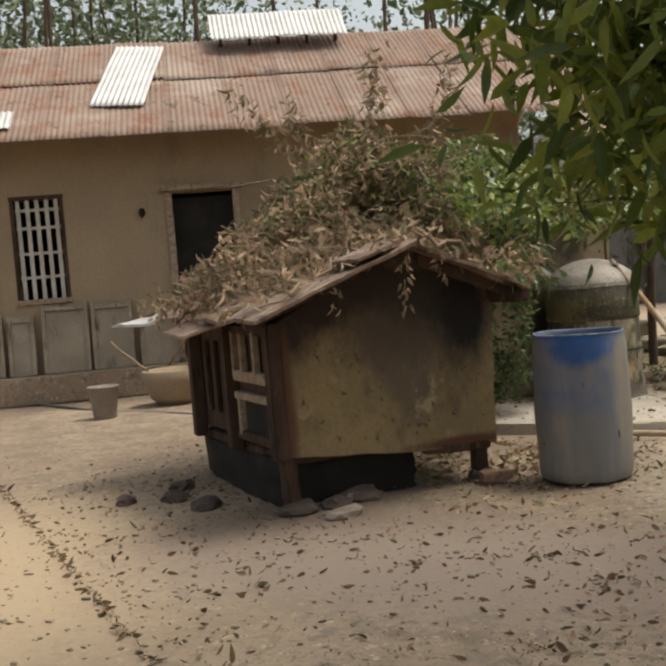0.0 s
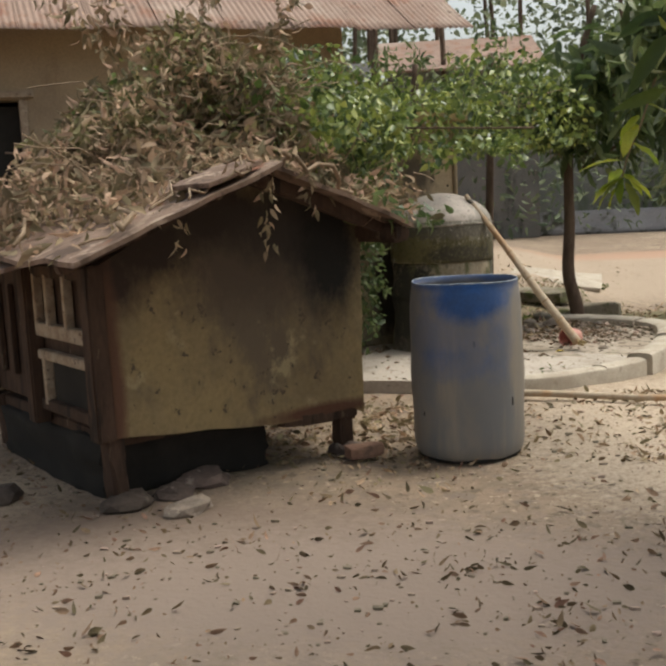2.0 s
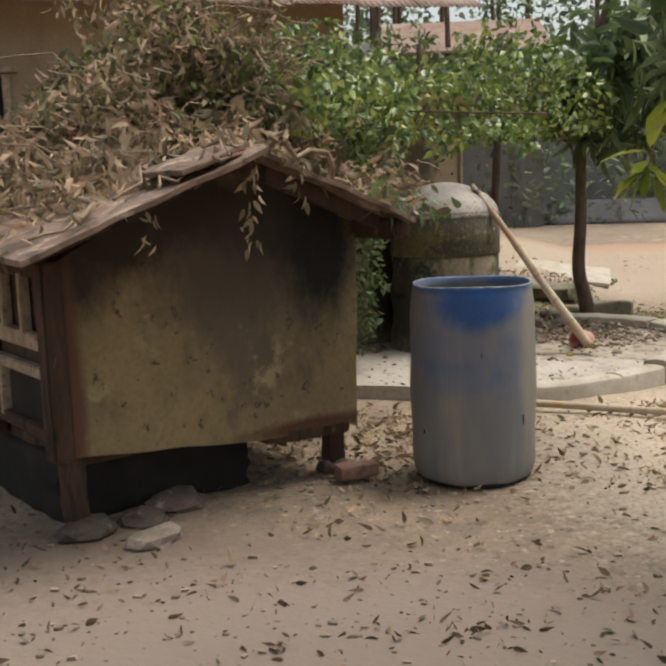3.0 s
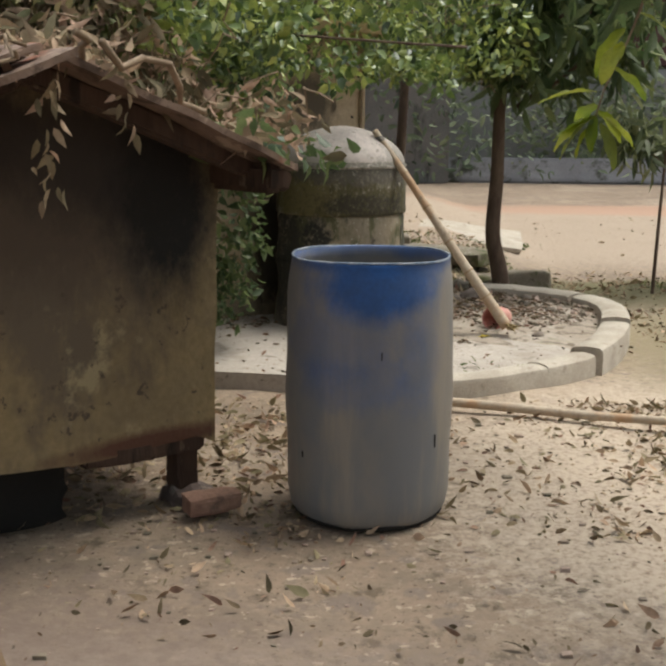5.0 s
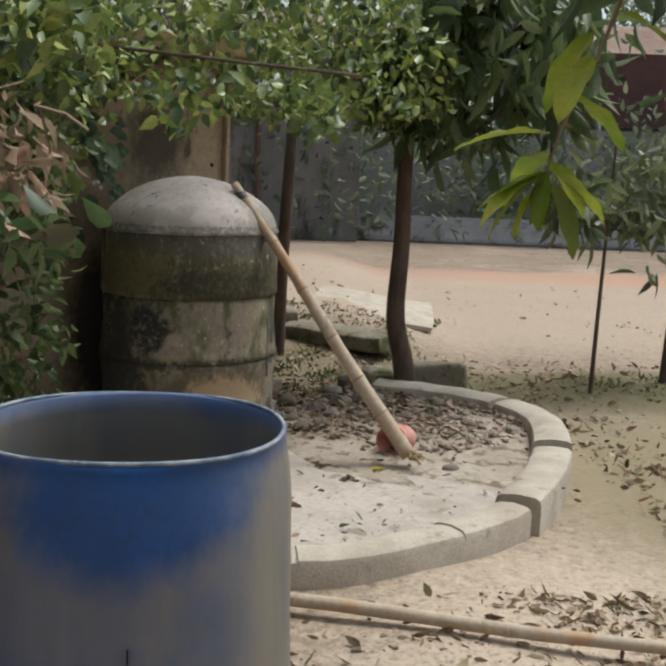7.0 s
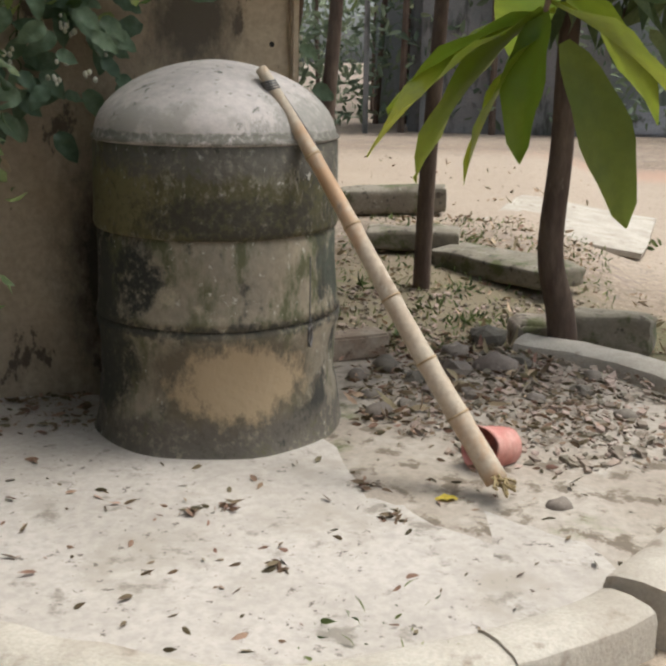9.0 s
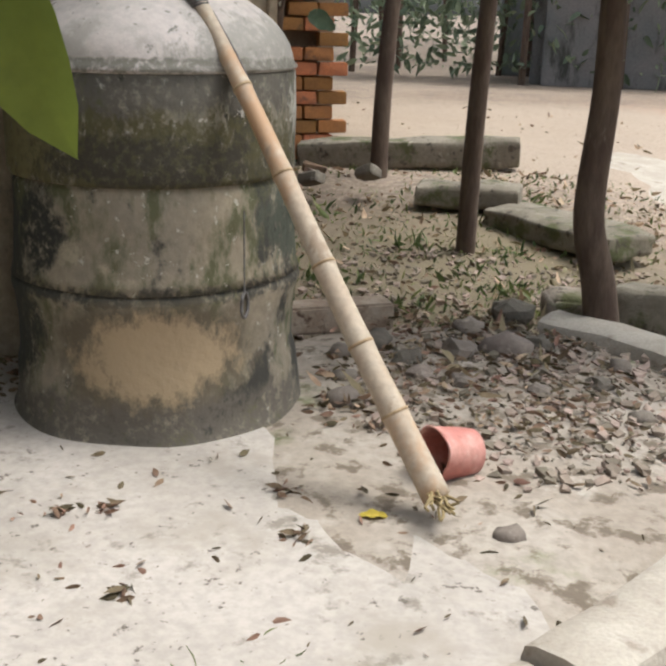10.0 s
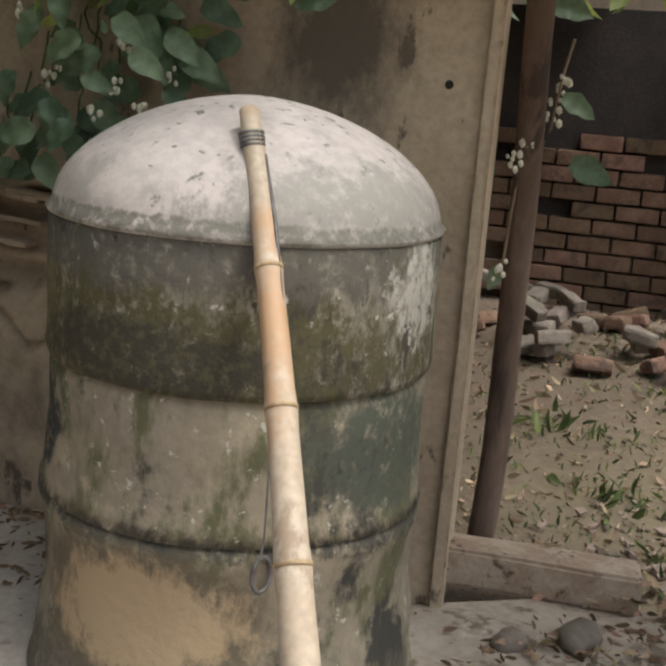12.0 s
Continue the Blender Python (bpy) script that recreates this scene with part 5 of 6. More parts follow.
drab = cloud(2700, (-3.2, -0.6, 1.5), (0.4, 3.0, 3.0), fn=lambda p: dry_zone(p) and p[2] > 1.75)
olive = cloud(300, (-3.2, -0.6, 1.5), (0.4, 3.0, 3.0), fn=lambda p: dry_zone(p) and p[2] > 1.95)
gp = np.concatenate([gp, olive])
ln = rng.uniform(0.035, 0.09, len(gp))
leaves("green_leaves", gp, rng.normal(size=gp.shape) + np.array([0, -0.3, -0.5]), ln, ln * rng.uniform(0.4, 0.75, len(gp)), M_VINE, trellis, 0.2, rng, "broad green bean leaves")
ln = rng.uniform(0.04, 0.08, len(drab))
leaves("drab_leaves", drab, rng.normal(size=drab.shape) + np.array([0, 0, -0.6]), ln, ln * 0.5, M_OLIVE, trellis, 0.4, rng, "drab olive half-dead leaves")
dp = cloud(10500, (-3.6, -1.2, 1.1), (0.6, 3.0, 3.0), fn=dry_zone)
tips = [np.array(wander(a, b, 40, 0.1, k)) + rng.normal(size=(41, 3)) * 0.045 for k, (a, b) in enumerate((((-1.5, 1.1, 2.4), (-1.55, 1.5, 3.15)), ((-1.8, 0.9, 2.2), (-2.25, 1.2, 2.75)), ((-2.0, 1.0, 2.2), (-2.7, 1.2, 2.9)), ((-1.2, 1.3, 2.3), (-1.0, 1.6, 2.95)))) for _ in range(3)]
dp = np.concatenate([dp, *tips])
eave = cloud(620, (-1.6, -0.3, 0.95), (0.4, 2.2, 1.6), fn=lambda p: (lambda c: 1.35 < c.x < 1.85 and -0.42 < c.y < 1.7 and 1.42 - 0.3 * (c.x - 1.35) > c.z > 1.22 - 0.3 * abs(math.sin(c.y * 7 + 1)) * (c.y > 0.3))(COOP.inverted() @ Vector(p)))
thatch = cloud(3000, (-1.75, 1.75, 0.2), (-0.62, 2.7, 1.75), fn=lambda p: abs(p[1] - (2.25 + (p[0] + 1.3) * 0.3)) < 0.28 and p[0] < -0.62 - 0.35 * max(0.9 - p[2], 0))
roofed = cloud(700, (-2.6, -1.6, 1.15), (-0.4, 1.6, 1.7), fn=lambda p: (lambda c: -0.3 < c.x < 1.5 and -0.3 < c.y < 1.8 and 0 < c.z - (RIDGE_Z - 0.36 * abs(c.x - RIDGE_X)) < 0.05)(COOP.inverted() @ Vector(p)))
dp = np.concatenate([dp, thatch[:500], roofed, eave[:120]])
# more leaves massed here to make the shade between coop and tank
gloom = cloud(1500, (-1.3, 2.02, 0.25), (-0.56, 2.55, 1.72), fn=lambda p: p[0] < -0.56 - 0.25 * max(0.75 - p[2], 0) + 0.03 * math.sin(p[2] * 20))
thatch = np.concatenate([thatch, eave[120:], gloom])
ln = rng.uniform(0.04, 0.085, len(thatch) - 500)
leaves("hanging_leaves", thatch[500:], rng.normal(size=(len(ln), 3)) + np.array([0, 0, -0.7]), ln, ln * 0.55, M_LEAF, trellis, 0.3, rng, "dark hanging vine leaves, massed to shade the gap")
ln = rng.uniform(0.05, 0.11, len(dp))
leaves("withered_leaves", dp, rng.normal(size=dp.shape) + np.array([0, 0, -0.7]), ln, ln * rng.uniform(0.2, 0.5, len(dp)), M_DRY, trellis, 0.5, rng, "curled brown withered leaves")
for zone, lo, hi, mat, n in ((dry_zone, (-3.4, -1.2, 1.15), (0.4, 2.4, 2.5), M_TWIG, 170), (green_zone, (-2.2, 1.6, 1.7), (1.0, 5.2, 2.3), M_TWIG, 90)):
    bm = bmesh.new()
    for p in cloud(n, lo, hi, fn=zone):
        q = p + rng.normal(size=3) * (np.array([0.35, 0.35, 0.12]) if n > 100 else np.array([0.14, 0.14, 0.1]))
        tube(wander(p, q, 5, 0.16, p[0]), 0.0038, 4, bm, cap=False)
    tagged(part("stem_tangle", bm, mat, trellis), kind="stuff")
for k, (x0, y0, x1, y1) in enumerate(((-0.28, 0.3, 0.35, 1.1), (0.1, -0.35, 0.55, 0.1), (0.0, -0.2, 0.25, 0.3), (0.3, 0.5, 1.2, 0.62), (0.55, -0.46, 0.62, -0.1), (-0.25, -0.4, 0.12, -0.2), (-0.1, -0.5, 0.1, -0.1), (0.2, -0.52, 0.42, -0.3), (0.38, -0.5, 0.6, -0.42), (0.7, -0.5, 0.95, 0.0), (-0.3, 0.9, 0.3, 0.2), (0.1, 0.4, 0.7, 0.25), (0.8, -0.45, 1.3, -0.2), (0.5, 0.1, 1.1, 0.5))):
    zz = lambda x: RIDGE_Z - 0.36 * abs(x - RIDGE_X) + 0.05
    smooth(part("dry_stick", tube([COOP @ v for v in wander((x0, y0, zz(x0)), (x1, y1, zz(x1)), 6, 0.09, k * 1.7)], 0.006 + 0.005 * (k % 3 == 0), 6), M_TWIG, trellis, "pale dry stick"))

# blossoms and lone leaves on the vine by the wall and up the post
rng = np.random.default_rng(36)
for k, (x, y, z) in enumerate(((-0.68, 3.17, 1.463), (-0.665, 3.17, 1.43), (-0.587, 3.24, 1.375), (-0.67, 3.13, 1.34), (-0.69, 3.1, 1.28), (-0.6, 3.18, 1.29), (-0.84, 3.06, 1.36), (-0.9, 3.0, 1.5), (-0.11, 4.16, 1.45), (-0.11, 4.14, 1.394), (-0.1, 4.13, 1.34), (-0.13, 4.07, 1.274), (-0.145, 4.04, 1.227), (-0.11, 3.99, 0.94))):
    bm = bmesh.new()
    for q in np.array([(x, y, z)]) + rng.normal(size=(6, 3)) * 0.013:
        bmesh.ops.create_icosphere(bm, subdivisions=1, radius=rng.uniform(0.006, 0.011), matrix=Matrix.Translation(q) @ Matrix.Diagonal((1, 0.8, 1.2, 1)))
    smooth(part("blossom", bm, M_FLOWER, trellis, "small white bean blossom"))
def facing_leaf(at, angle, ln, width, k, parent):
    """A broad leaf turned out towards the yard; angle in its own plane, 0 to the right and 90 downwards."""
    out = Vector((0.55, -0.72, 0.35 + 0.15 * math.sin(k * 4))).normalized()
    right = Vector((0, 0, 1)).cross(out).normalized()
    down = right.cross(out)
    if down.z > 0:
        down = -down
    d = right * math.cos(radians(angle)) + down * math.sin(radians(angle))
    m = Matrix((d, out.cross(d), out)).transposed().to_4x4()
    o = smooth(part("vine_leaf", big_leaf(ln, ln * width, ln * 0.3, k, True), M_PALEVINE, parent))
    o.matrix_local = Matrix.Translation(at) @ m
    return o


for k, (x, y, z, an, ln) in enumerate(((-0.163, 3.99, 1.2, 170, 0.13), (-0.03, 4.13, 1.235, 20, 0.12), (-0.09, 4.14, 1.4, 25, 0.1), (-0.12, 4.0, 0.95, 110, 0.07), (-0.16, 4.13, 1.64, 10, 0.12), (-0.65, 3.19, 1.51, 60, 0.13), (-0.69, 3.11, 1.42, 150, 0.11), (-0.57, 3.26, 1.43, 25, 0.12), (-0.56, 3.31, 1.55, 20, 0.11), (-0.76, 2.98, 1.22, 175, 0.12), (-0.6, 3.23, 1.44, 80, 0.09), (-0.58, 3.23, 1.34, 40, 0.09), (-0.72, 3.08, 1.43, 200, 0.1), (-0.7, 3.05, 1.25, 130, 0.1), (-0.8, 3.04, 1.3, 100, 0.09),
                                       (-0.85, 3.0, 1.22, 160, 0.1), (-0.78, 3.02, 1.3, 60, 0.09), (-0.7, 3.06, 1.45, 150, 0.11), (-0.6, 3.1, 1.5, 40, 0.1), (-0.56, 3.12, 1.42, 30, 0.1), (-0.8, 3.0, 1.5, 120, 0.1), (-0.72, 3.02, 1.56, 80, 0.1), (-0.9, 2.98, 1.36, 100, 0.09), (-0.66, 3.05, 1.36, 20, 0.08))):
    facing_leaf((x, y, z), an, ln, 0.85, k, trellis)
spots = np.random.default_rng(77)
for k in range(46):
    along = spots.normal(-0.84, 0.14) if k < 30 else spots.normal(-1.12, 0.1)
    high = spots.uniform(1.22, 1.6) if k < 30 else spots.uniform(1.08, 1.3)
    if along > -0.62 and high < 1.4:
        high += 0.2
    q = HUT @ Vector((along, -spots.uniform(0.05, 0.2), high))
    facing_leaf(tuple(q), spots.uniform(0, 180), spots.uniform(0.07, 0.13), 0.85, k, trellis)
    if k % 4 == 0:
        smooth(part("tendril", tube(wander(q, q + Vector((spots.uniform(-0.1, 0.1), 0.02, 0.25)), 7, 0.06, k), 0.003, 5), M_GRASS, trellis))
smooth(part("tendril", tube(wander((-0.2, 4.1, 0.9), (-0.08, 4.15, 1.55), 9, 0.08, 5), 0.004, 5), M_TWIG, trellis))
for k, (x, z, n) in enumerate(((0.66, 1.18, 26), (0.9, 1.32, 12), (0.2, 1.2, 8))):
    a = COOP @ Vector((x, -0.42, 1.5 if k < 2 else 1.33))
    b = COOP @ Vector((x, -0.42, z))
    q = np.array(wander(a, b, n - 1, 0.04, k)) + rng.normal(size=(n, 3)) * 0.018
    ln = rng.uniform(0.04, 0.07, n)
    leaves("hanging_withered_leaves", q, rng.normal(size=(n, 3)) * 0.5 + np.array([0, 0, -1]), ln, ln * 0.4, M_DRY, trellis, 0.3, rng)

# ---- leaf litter, rubble, weeds ----
rng = np.random.default_rng(41)


def scatter(n, lo, hi, dens=None, avoid=True):
    out = []
    while len(out) < n:
        x, y = rng.uniform(lo[0], hi[0]), rng.uniform(lo[1], hi[1])
        if noise.noise(Vector((x * 0.9, y * 0.9, 7))) + 0.35 * noise.noise(Vector((x * 4, y * 4, 3))) > rng.uniform(-0.7, 0.5) and (dens is None or dens(x, y)):
            out.append((x, y, ground_z(x, y) + 0.006))
    return np.array(out)


def off_apron(x, y):
    if x + y < -4.5 and rng.uniform() < 0.93:
        return False
    return not (y > 1.45 and x < 1.85 and y < 4.6)


lp = np.concatenate([scatter(5200, (-3.8, -3.6), (3.2, 1.5), off_apron), scatter(1500, (-7.5, -5.5), (4.5, 12), off_apron), scatter(1900, (1.5, 4.3), (4.2, 6.0), off_apron), scatter(3200, (-1.4, -0.3), (2.6, 1.5), off_apron), scatter(4800, (-2.2, 4.0), (1.3, 7.4), lambda x, y: y > 4.3 or x < 0.1), scatter(3400, (1.2, 0.4), (3.6, 4.2), lambda x, y: off_apron(x, y))])
clump = lp[rng.integers(0, len(lp), 900)]
lp = np.concatenate([lp[rng.uniform(size=len(lp)) < 0.8], np.repeat(clump, 7, 0) + rng.normal(size=(6300, 3)) * np.array([0.04, 0.04, 0.006])])
lp[:, 2] = np.maximum(lp[:, 2], 0.0)
LINE_A, LINE_B = (-5.176, 0.779), (0.148, -4.790)
t = rng.uniform(0, 1, 620)
line = np.stack([LINE_A[0] + (LINE_B[0] - LINE_A[0]) * t, LINE_A[1] + (LINE_B[1] - LINE_A[1]) * t, np.full(620, 0.006)], 1) + rng.normal(size=(620, 3)) * np.array([0.016, 0.016, 0.002])
lp = np.concatenate([lp, line])
ways = rng.normal(size=lp.shape) * np.array([1, 1, 0.22])
extra = np.stack([rng.uniform(0.3, 1.05, 600), rng.uniform(3.2, 4.4, 600), np.full(600, 0.112)], 1)
extra = extra[np.hypot(extra[:, 0] - TX, extra[:, 1] - TY) > 0.5]
lp, ways = np.concatenate([lp, extra]), np.concatenate([ways, rng.normal(size=extra.shape) * np.array([1, 1, 0.12])])
ln = 0.01 + 0.048 * rng.uniform(0, 1, len(lp)) ** 2.2
pale = (rng.uniform(size=len(lp)) < 0.55) & (lp[:, 1] > -0.9) & (lp[:, 0] > -1.4)
ln[pale] *= 1.25
bleached = leaves("bleached_litter", lp[pale], ways[pale], ln[pale], ln[pale] * rng.uniform(0.3, 0.6, pale.sum()), M_STRAWLEAF, None, rng.uniform(-1.3, 0.3, (pale.sum(), 1)), rng)
tagged(bleached, "pale curled dry leaves strewn over the earth", "leaf litter", kind="stuff")
lp, ways, ln = lp[~pale], ways[~pale], ln[~pale]
litter = leaves("leaf_litter", lp, ways, ln, ln * rng.uniform(0.25, 0.6, len(lp)), M_LITTER, None, rng.uniform(-1.2, 0.2, (len(lp), 1)), rng)
tagged(litter, "dead brown leaves strewn over the bare earth", "leaf litter", kind="stuff")
fp = []
while len(fp) < 480:
    x, y = rng.uniform(-1.2, 1.6), rng.uniform(1.6, 4.3)
    on_bed = (x - 0.95) ** 2 + (y - 3.45) ** 2 < 0.7
    if (y > 1.65 + 0.5 * max(x - 0.4, 0) and math.hypot(x - TX, y - TY) > 0.5) and (on_bed or rng.uniform() < 0.5):
        fp.append((x, y, 0.11 if on_bed else 0.091))
fp += [(x, y, 0.112) for x, y in zip(rng.uniform(0.25, 1.3, 900), rng.uniform(3.1, 4.5, 900)) if math.hypot(x - TX, y - TY) > 0.5 and x + 0.6 * (y - 3) < 1.75]
fp += [tuple(HUT @ Vector((x, y, 0.092))) for x, y in zip(rng.uniform(-1.95, -0.85, 420), -0.04 - 0.4 * rng.uniform(0, 1, 420) ** 2)]
fp = np.array(fp)
fp = np.concatenate([fp, *[np.array([(x, y, 0.092)]) + rng.normal(size=(16, 3)) * np.array([0.018, 0.018, 0.006]) for x, y in ((0.114, 2.408), (0.507, 2.664), (0.02, 2.36), (0.6, 2.45), (0.35, 2.1))]])
fp[:, 2] = np.maximum(fp[:, 2], 0.089)
ln = rng.uniform(0.012, 0.05, len(fp))
chaff = leaves("floor_litter", fp, rng.normal(size=fp.shape) * np.array([1, 1, 0.1]), ln, ln * 0.4, M_LITTER, None, -0.15, rng)
tagged(chaff, "bits of dead leaf and twig on the cement", "leaf litter", kind="stuff")
for k, (x, y, s) in enumerate(((0.42, 3.3, 0.06), (0.5, 3.42, 0.045), (0.36, 3.5, 0.05), (0.58, 3.62, 0.055), (0.25, 3.75, 0.05), (0.65, 3.9, 0.075), (0.8, 3.98, 0.09), (0.74, 4.42, 0.1), (0.62, 4.2, 0.07), (0.9, 4.1, 0.06), (1.06, 2.62, 0.045), (0.5, 3.75, 0.06), (0.35, 3.9, 0.07), (1.15, 3.75, 0.05), (1.3, 3.5, 0.045), (0.98, 3.6, 0.05), (1.2, 3.95, 0.055), (0.72, 3.6, 0.05))):
    stone((x, y, 0.085), (s, s * 0.8, s * 0.62), 40 + k, group="stones in the earth bed")
corners = np.array([(x, y, z) for x in (-1, 1) for y in (-1, 1) for z in (-1, 1)])
sides = np.array([(0, 1, 3, 2), (4, 6, 7, 5), (0, 4, 5, 1), (2, 3, 7, 6), (0, 2, 6, 4), (1, 5, 7, 3)])
rv, rf = [], []
for k in range(2600):
    a, r = rng.uniform(0, 2 * math.pi), rng.uniform(0, 1) ** 0.6
    x, y = (1.0 + 0.62 * r * math.cos(a), 3.62 + 0.75 * r * math.sin(a)) if k < 1200 else (rng.uniform(-0.3, 1.2), rng.uniform(4.1, 5.6))
    s = 0.004 + 0.016 * rng.uniform() ** 3
    turn = rng.uniform(0, math.pi)
    q = corners * np.array([s * rng.uniform(0.8, 1.6), s, s * 0.6]) * rng.uniform(0.35, 1.1, (8, 3))
    q = q @ np.array([(math.cos(turn), math.sin(turn), 0.2), (-math.sin(turn), math.cos(turn), 0.15), (0, 0, 1)])
    rv.append(q + np.array([x, y, max(0.1 if k < 1200 else 0, ground_z(x, y)) + s * 0.35]))
    rf.append(sides + 8 * k)
cv, cf = [], []
for k in range(4200):
    x, y = rng.uniform(-3.4, 3.0), rng.uniform(-4.2, 1.4)
    if noise.noise(Vector((x * 1.3, y * 1.3, 4))) < rng.uniform(-0.5, 0.4):
        continue
    s = 0.003 + 0.011 * rng.uniform() ** 3
    q = corners * np.array([s * rng.uniform(0.8, 1.7), s, s * 0.6]) * rng.uniform(0.4, 1.1, (8, 3))
    cv.append(q + np.array([x, y, ground_z(x, y) + s * 0.3]))
    cf.append(sides + 8 * len(cf))
tagged(raw("clods", np.concatenate(cv).tolist(), np.concatenate(cf).tolist(), M_RUBBLE), "crumbs of dry earth on the yard", "clods", kind="stuff")
rub = raw("rubble", np.concatenate(rv).tolist(), np.concatenate(rf).tolist(), M_RUBBLE)
tagged(rub, "small broken rubble on the earth bed", "rubble", kind="stuff")
for k, (x, y, z, w, d, h, turn) in enumerate(((1.3, 4.72, 0.11, 0.42, 0.2, 0.2, -12), (0.95, 4.62, 0.1, 0.22, 0.16, 0.16, 20), (0.75, 5.9, 0.18, 0.95, 0.34, 0.14, -38), (1.2, 7.9, 0.165, 1.15, 1.7, 0.06, -8), (-0.5, 7.3, 0.34, 1.5, 0.22, 0.2, 12), (0.15, 6.3, 0.26, 0.6, 0.25, 0.14, 5))):
    ob = part("cement_block", worn_box(w, d, h, 6, 0.02, k), M_CURB if k == 3 else M_BLOCK)
    smooth(ob)
    ob.matrix_world = pose(x, y, z, rng.uniform(-3, 3), rng.uniform(-3, 3) + (8 if k == 3 else 0), turn)
    tagged(ob, "broken slab of old grey cement on the ground" if k == 3 else "mossy earth-stained block of old cement on the ground", "block", "cement blocks")
tufts, ups, lens = [], [], []
for x, y, n, size in ((0.62, 5.1, 60, 0.08), (0.2, 4.7, 40, 0.09), (-0.3, 5.0, 40, 0.1), (0.0, 5.6, 36, 0.1), (0.55, 4.5, 30, 0.07), (0.64, 1.84, 26, 0.045), (-0.7, 6.0, 36, 0.1), (0.4, 6.5, 30, 0.1), (1.7, 7.8, 18, 0.1), (-0.9, 5.4, 40, 0.1), (0.35, 5.3, 30, 0.08), (0.8, 4.85, 24, 0.07), (2.45, 4.9, 40, 0.07), (3.0, 5.1, 40, 0.07), (3.3, 4.8, 40, 0.06), (2.8, 4.7, 30, 0.06), (0.45, 5.62, 60, 0.07), (-0.6, 5.5, 50, 0.055)):
    z = 0.086 if y < 3 else ground_z(x, y)
    tufts.append(np.array([(x, y, z)]) + rng.normal(size=(n, 3)) * np.array([0.09, 0.09, 0.0]) + np.array([0, 0, 0.004]))
    ups.append(rng.normal(size=(n, 3)) * 0.7 + np.array([0, 0, 0.7]))
    lens.append(rng.uniform(0.4, 1.1, n) * size)
low = scatter(2600, (-1.6, 4.4), (1.4, 7.2))
tufts.append(low)
ups.append(rng.normal(size=low.shape) * 0.7 + np.array([0, 0, 1.0]))
lens.append(rng.uniform(0.015, 0.05, len(low)))
ln = np.concatenate(lens)
tagged(leaves("weeds", np.concatenate(tufts), np.concatenate(ups), ln, ln * rng.uniform(0.15, 0.38, len(ln)), M_GRASS, None, 0.35, rng), "low green weeds growing from the earth", "weeds", kind="stuff")
yl = part("fallen_leaf", big_leaf(0.07, 0.04, 0.01, 1), M_YELLOW)
yl.matrix_world = pose(0.7, 2.6, 0.092, 0, -8, 20)
tagged(yl, "bright yellow fallen leaf on the cement", "leaf")

# ---- far woods ----
rng = np.random.default_rng(51)
pl, ln = [], []
for k in range(420):
    a = rng.uniform(-75, 70) if k < 300 else rng.uniform(-50, -22)
    d = rng.uniform(30, 58)
    x, y = d * math.sin(radians(a)), d * math.cos(radians(a)) - 4
    if -21.5 < a < -18.5 or -4 < a < 1:
        continue
    h = rng.uniform(8, 19)
    m = 330
    pl.append(np.array([x, y, h * 0.58]) + rng.normal(size=(m, 3)) * np.array([1.5, 1.5, h * 0.22]))
    ln.append(rng.uniform(0.16, 0.38, m))
pl, ln = np.concatenate(pl), np.concatenate(ln)
pl[:, 2] = np.maximum(pl[:, 2], 0.3)
woods = leaves("far_woods", pl, rng.normal(size=pl.shape), ln, ln * 0.6, M_WOODS, None, 0.2, rng)
tagged(woods, "distant green trees beyond the roofs", "woods", kind="stuff")
bm = bmesh.new()
for k in range(52):
    a, d = rng.uniform(-60, 15), rng.uniform(24, 34)
    x, y = d * math.sin(radians(a)), d * math.cos(radians(a)) - 4
    tube([(x, y, 0), (x + rng.normal() * 0.3, y, 7), (x + rng.normal() * 0.6, y, 16)], [0.075, 0.06, 0.035], 6, bm, cap=False)
tagged(part("far_trunks", bm, M_BARK), "slender trunks of distant trees", "woods", kind="stuff")
pl = []
for k in range(150):
    x = rng.uniform(-5, 26)
    pl.append(np.array([x, 21.3 - 0.06 * x - 1.2 * (x < 4) + rng.uniform(0, 1.5), 1.6]) + rng.normal(size=(60, 3)) * np.array([0.7, 0.4, 0.9]))
pl = np.concatenate(pl)
pl[:, 2] = np.maximum(pl[:, 2], 0.3)
ln = rng.uniform(0.12, 0.35, len(pl))
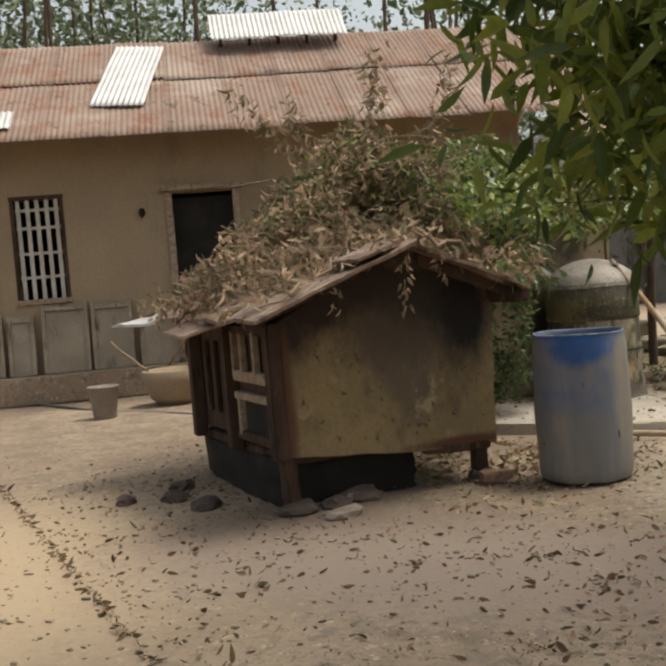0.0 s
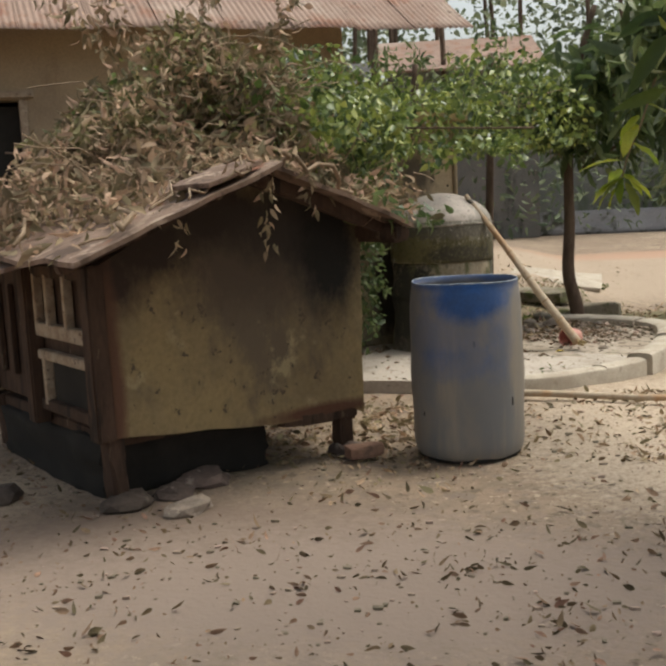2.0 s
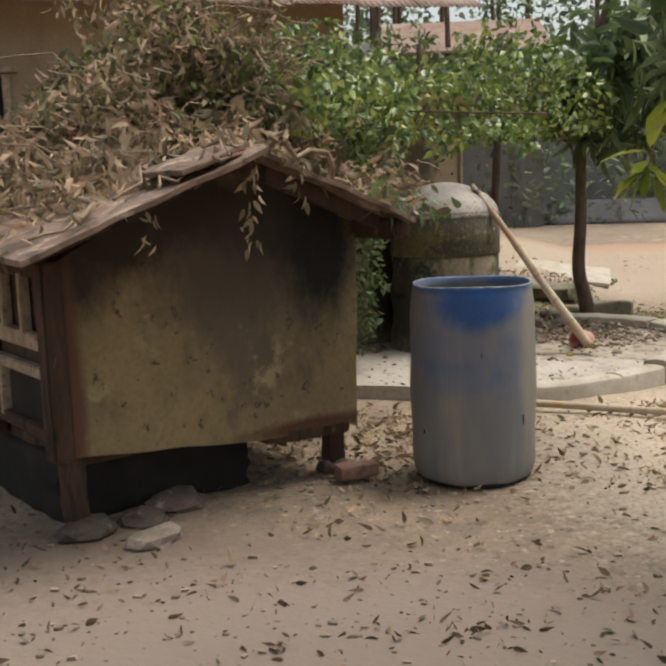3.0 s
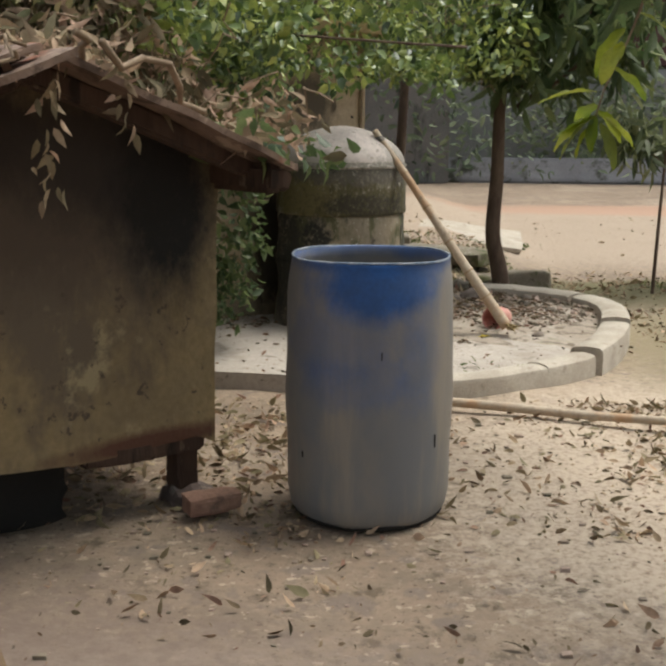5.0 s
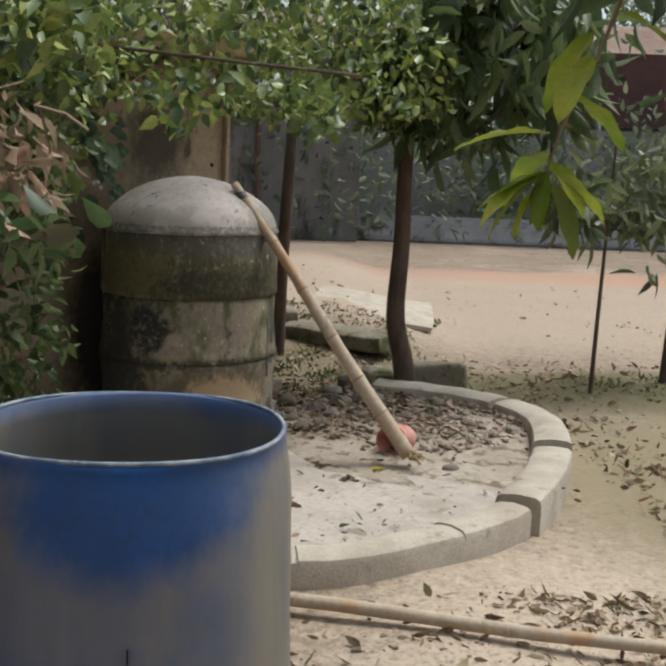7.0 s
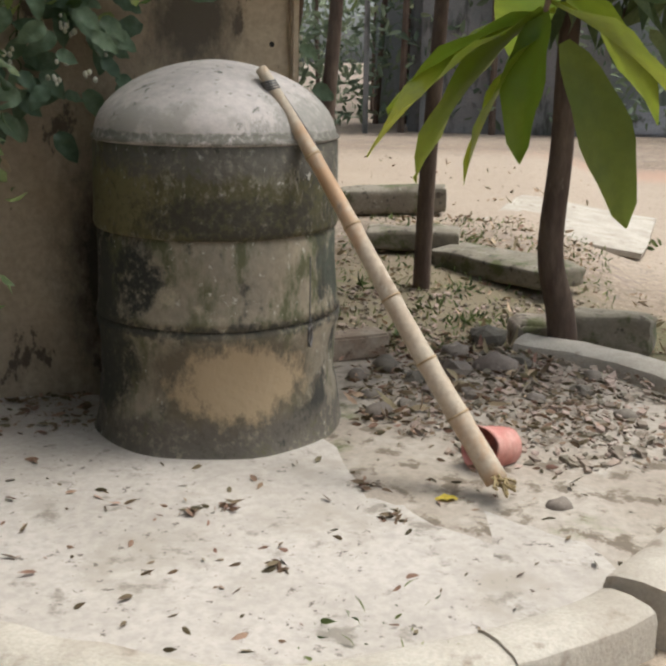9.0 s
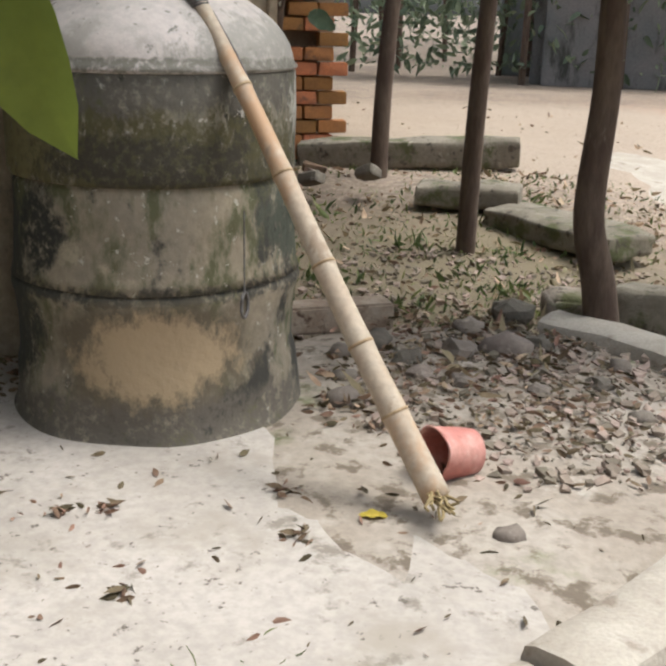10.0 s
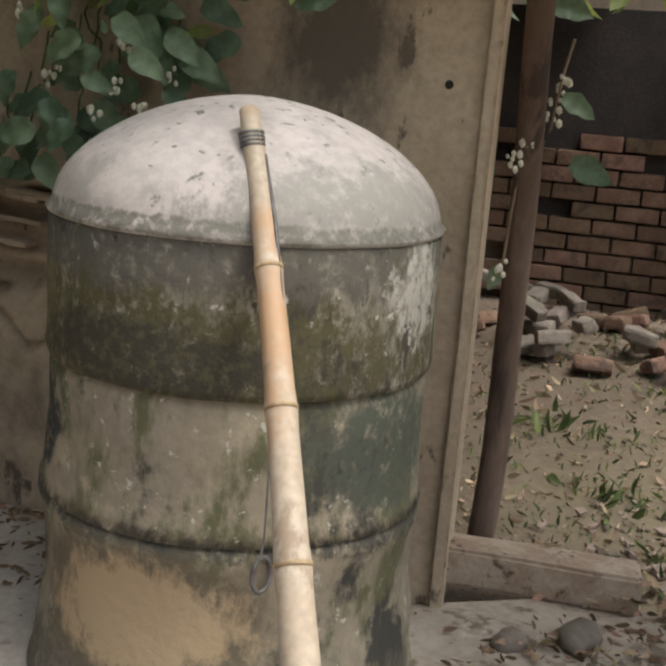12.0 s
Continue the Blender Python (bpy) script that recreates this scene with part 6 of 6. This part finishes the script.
tagged(leaves("far_shrubs", pl, rng.normal(size=pl.shape), ln, ln * 0.4, M_WOODS, None, 0.2, rng), "row of dark shrubs behind the boundary wall", "shrubs", kind="stuff")

# ---- bricks ----


def brick_run(parent, x0, x1, z0, rows, y, size=(0.24, 0.1, 0.085), gap=0.012, seed=0, ragged=0.0, mat=None):
    """Courses of single bricks standing proud of a core, in the parent's frame."""
    rng = random.Random(seed)
    meshes = []
    for k in range(5):
        bm = box(size[0], size[1], size[2], None, 0.006, rough=0.0)
        for v in bm.verts:
            v.co += noise.noise_vector(v.co * 14 + Vector((k * 3, seed, 0))) * 0.006
        me = bpy.data.meshes.new("brick")
        bm.to_mesh(me)
        bm.free()
        me.materials.append(mat or M_BRICK)
        meshes.append(me)
    for j in range(rows):
        x = x0 + (size[0] / 2 if j % 2 else 0)
        while x + size[0] / 2 < x1:
            if rng.random() > ragged * j / max(rows, 1):
                ob = new("brick", rng.choice(meshes))
                ob.parent = parent
                ob.matrix_local = pose(x + size[0] / 2, y + rng.uniform(-0.012, 0.006), z0 + size[2] / 2 + j * (size[2] + gap), rng.uniform(-1, 1), 0, rng.uniform(-1.5, 1.5))
            x += size[0] + gap


brick_run(core, -2.2, 0.58, 0.1, 12, HD + 0.0, seed=2, ragged=0.25, mat=M_BRICK_OLD)
brick_run(pier, 0.57, 1.0, 0.15, 22, HD - 0.11, (0.2, 0.11, 0.085), seed=3, ragged=0.12)
rng = random.Random(9)
for k in range(34):
    ob = part("brick", worn_box(0.23 * rng.uniform(0.45, 1), 0.11 * rng.uniform(0.7, 1), 0.075, 3, 0.009, k), M_STONE if k % 3 else M_BRICK_OLD)
    x, y = -1.5 + rng.gauss(0, 0.42), 6.25 + rng.gauss(0, 0.3)
    ob.matrix_world = pose(x, y, ground_z(x, y) + 0.05 + 0.1 * rng.random() * (k % 3), rng.uniform(-25, 25), rng.uniform(-20, 20), rng.uniform(0, 180))
    tagged(ob, "broken brick in a tumbled heap", "brick", "tumbled bricks")
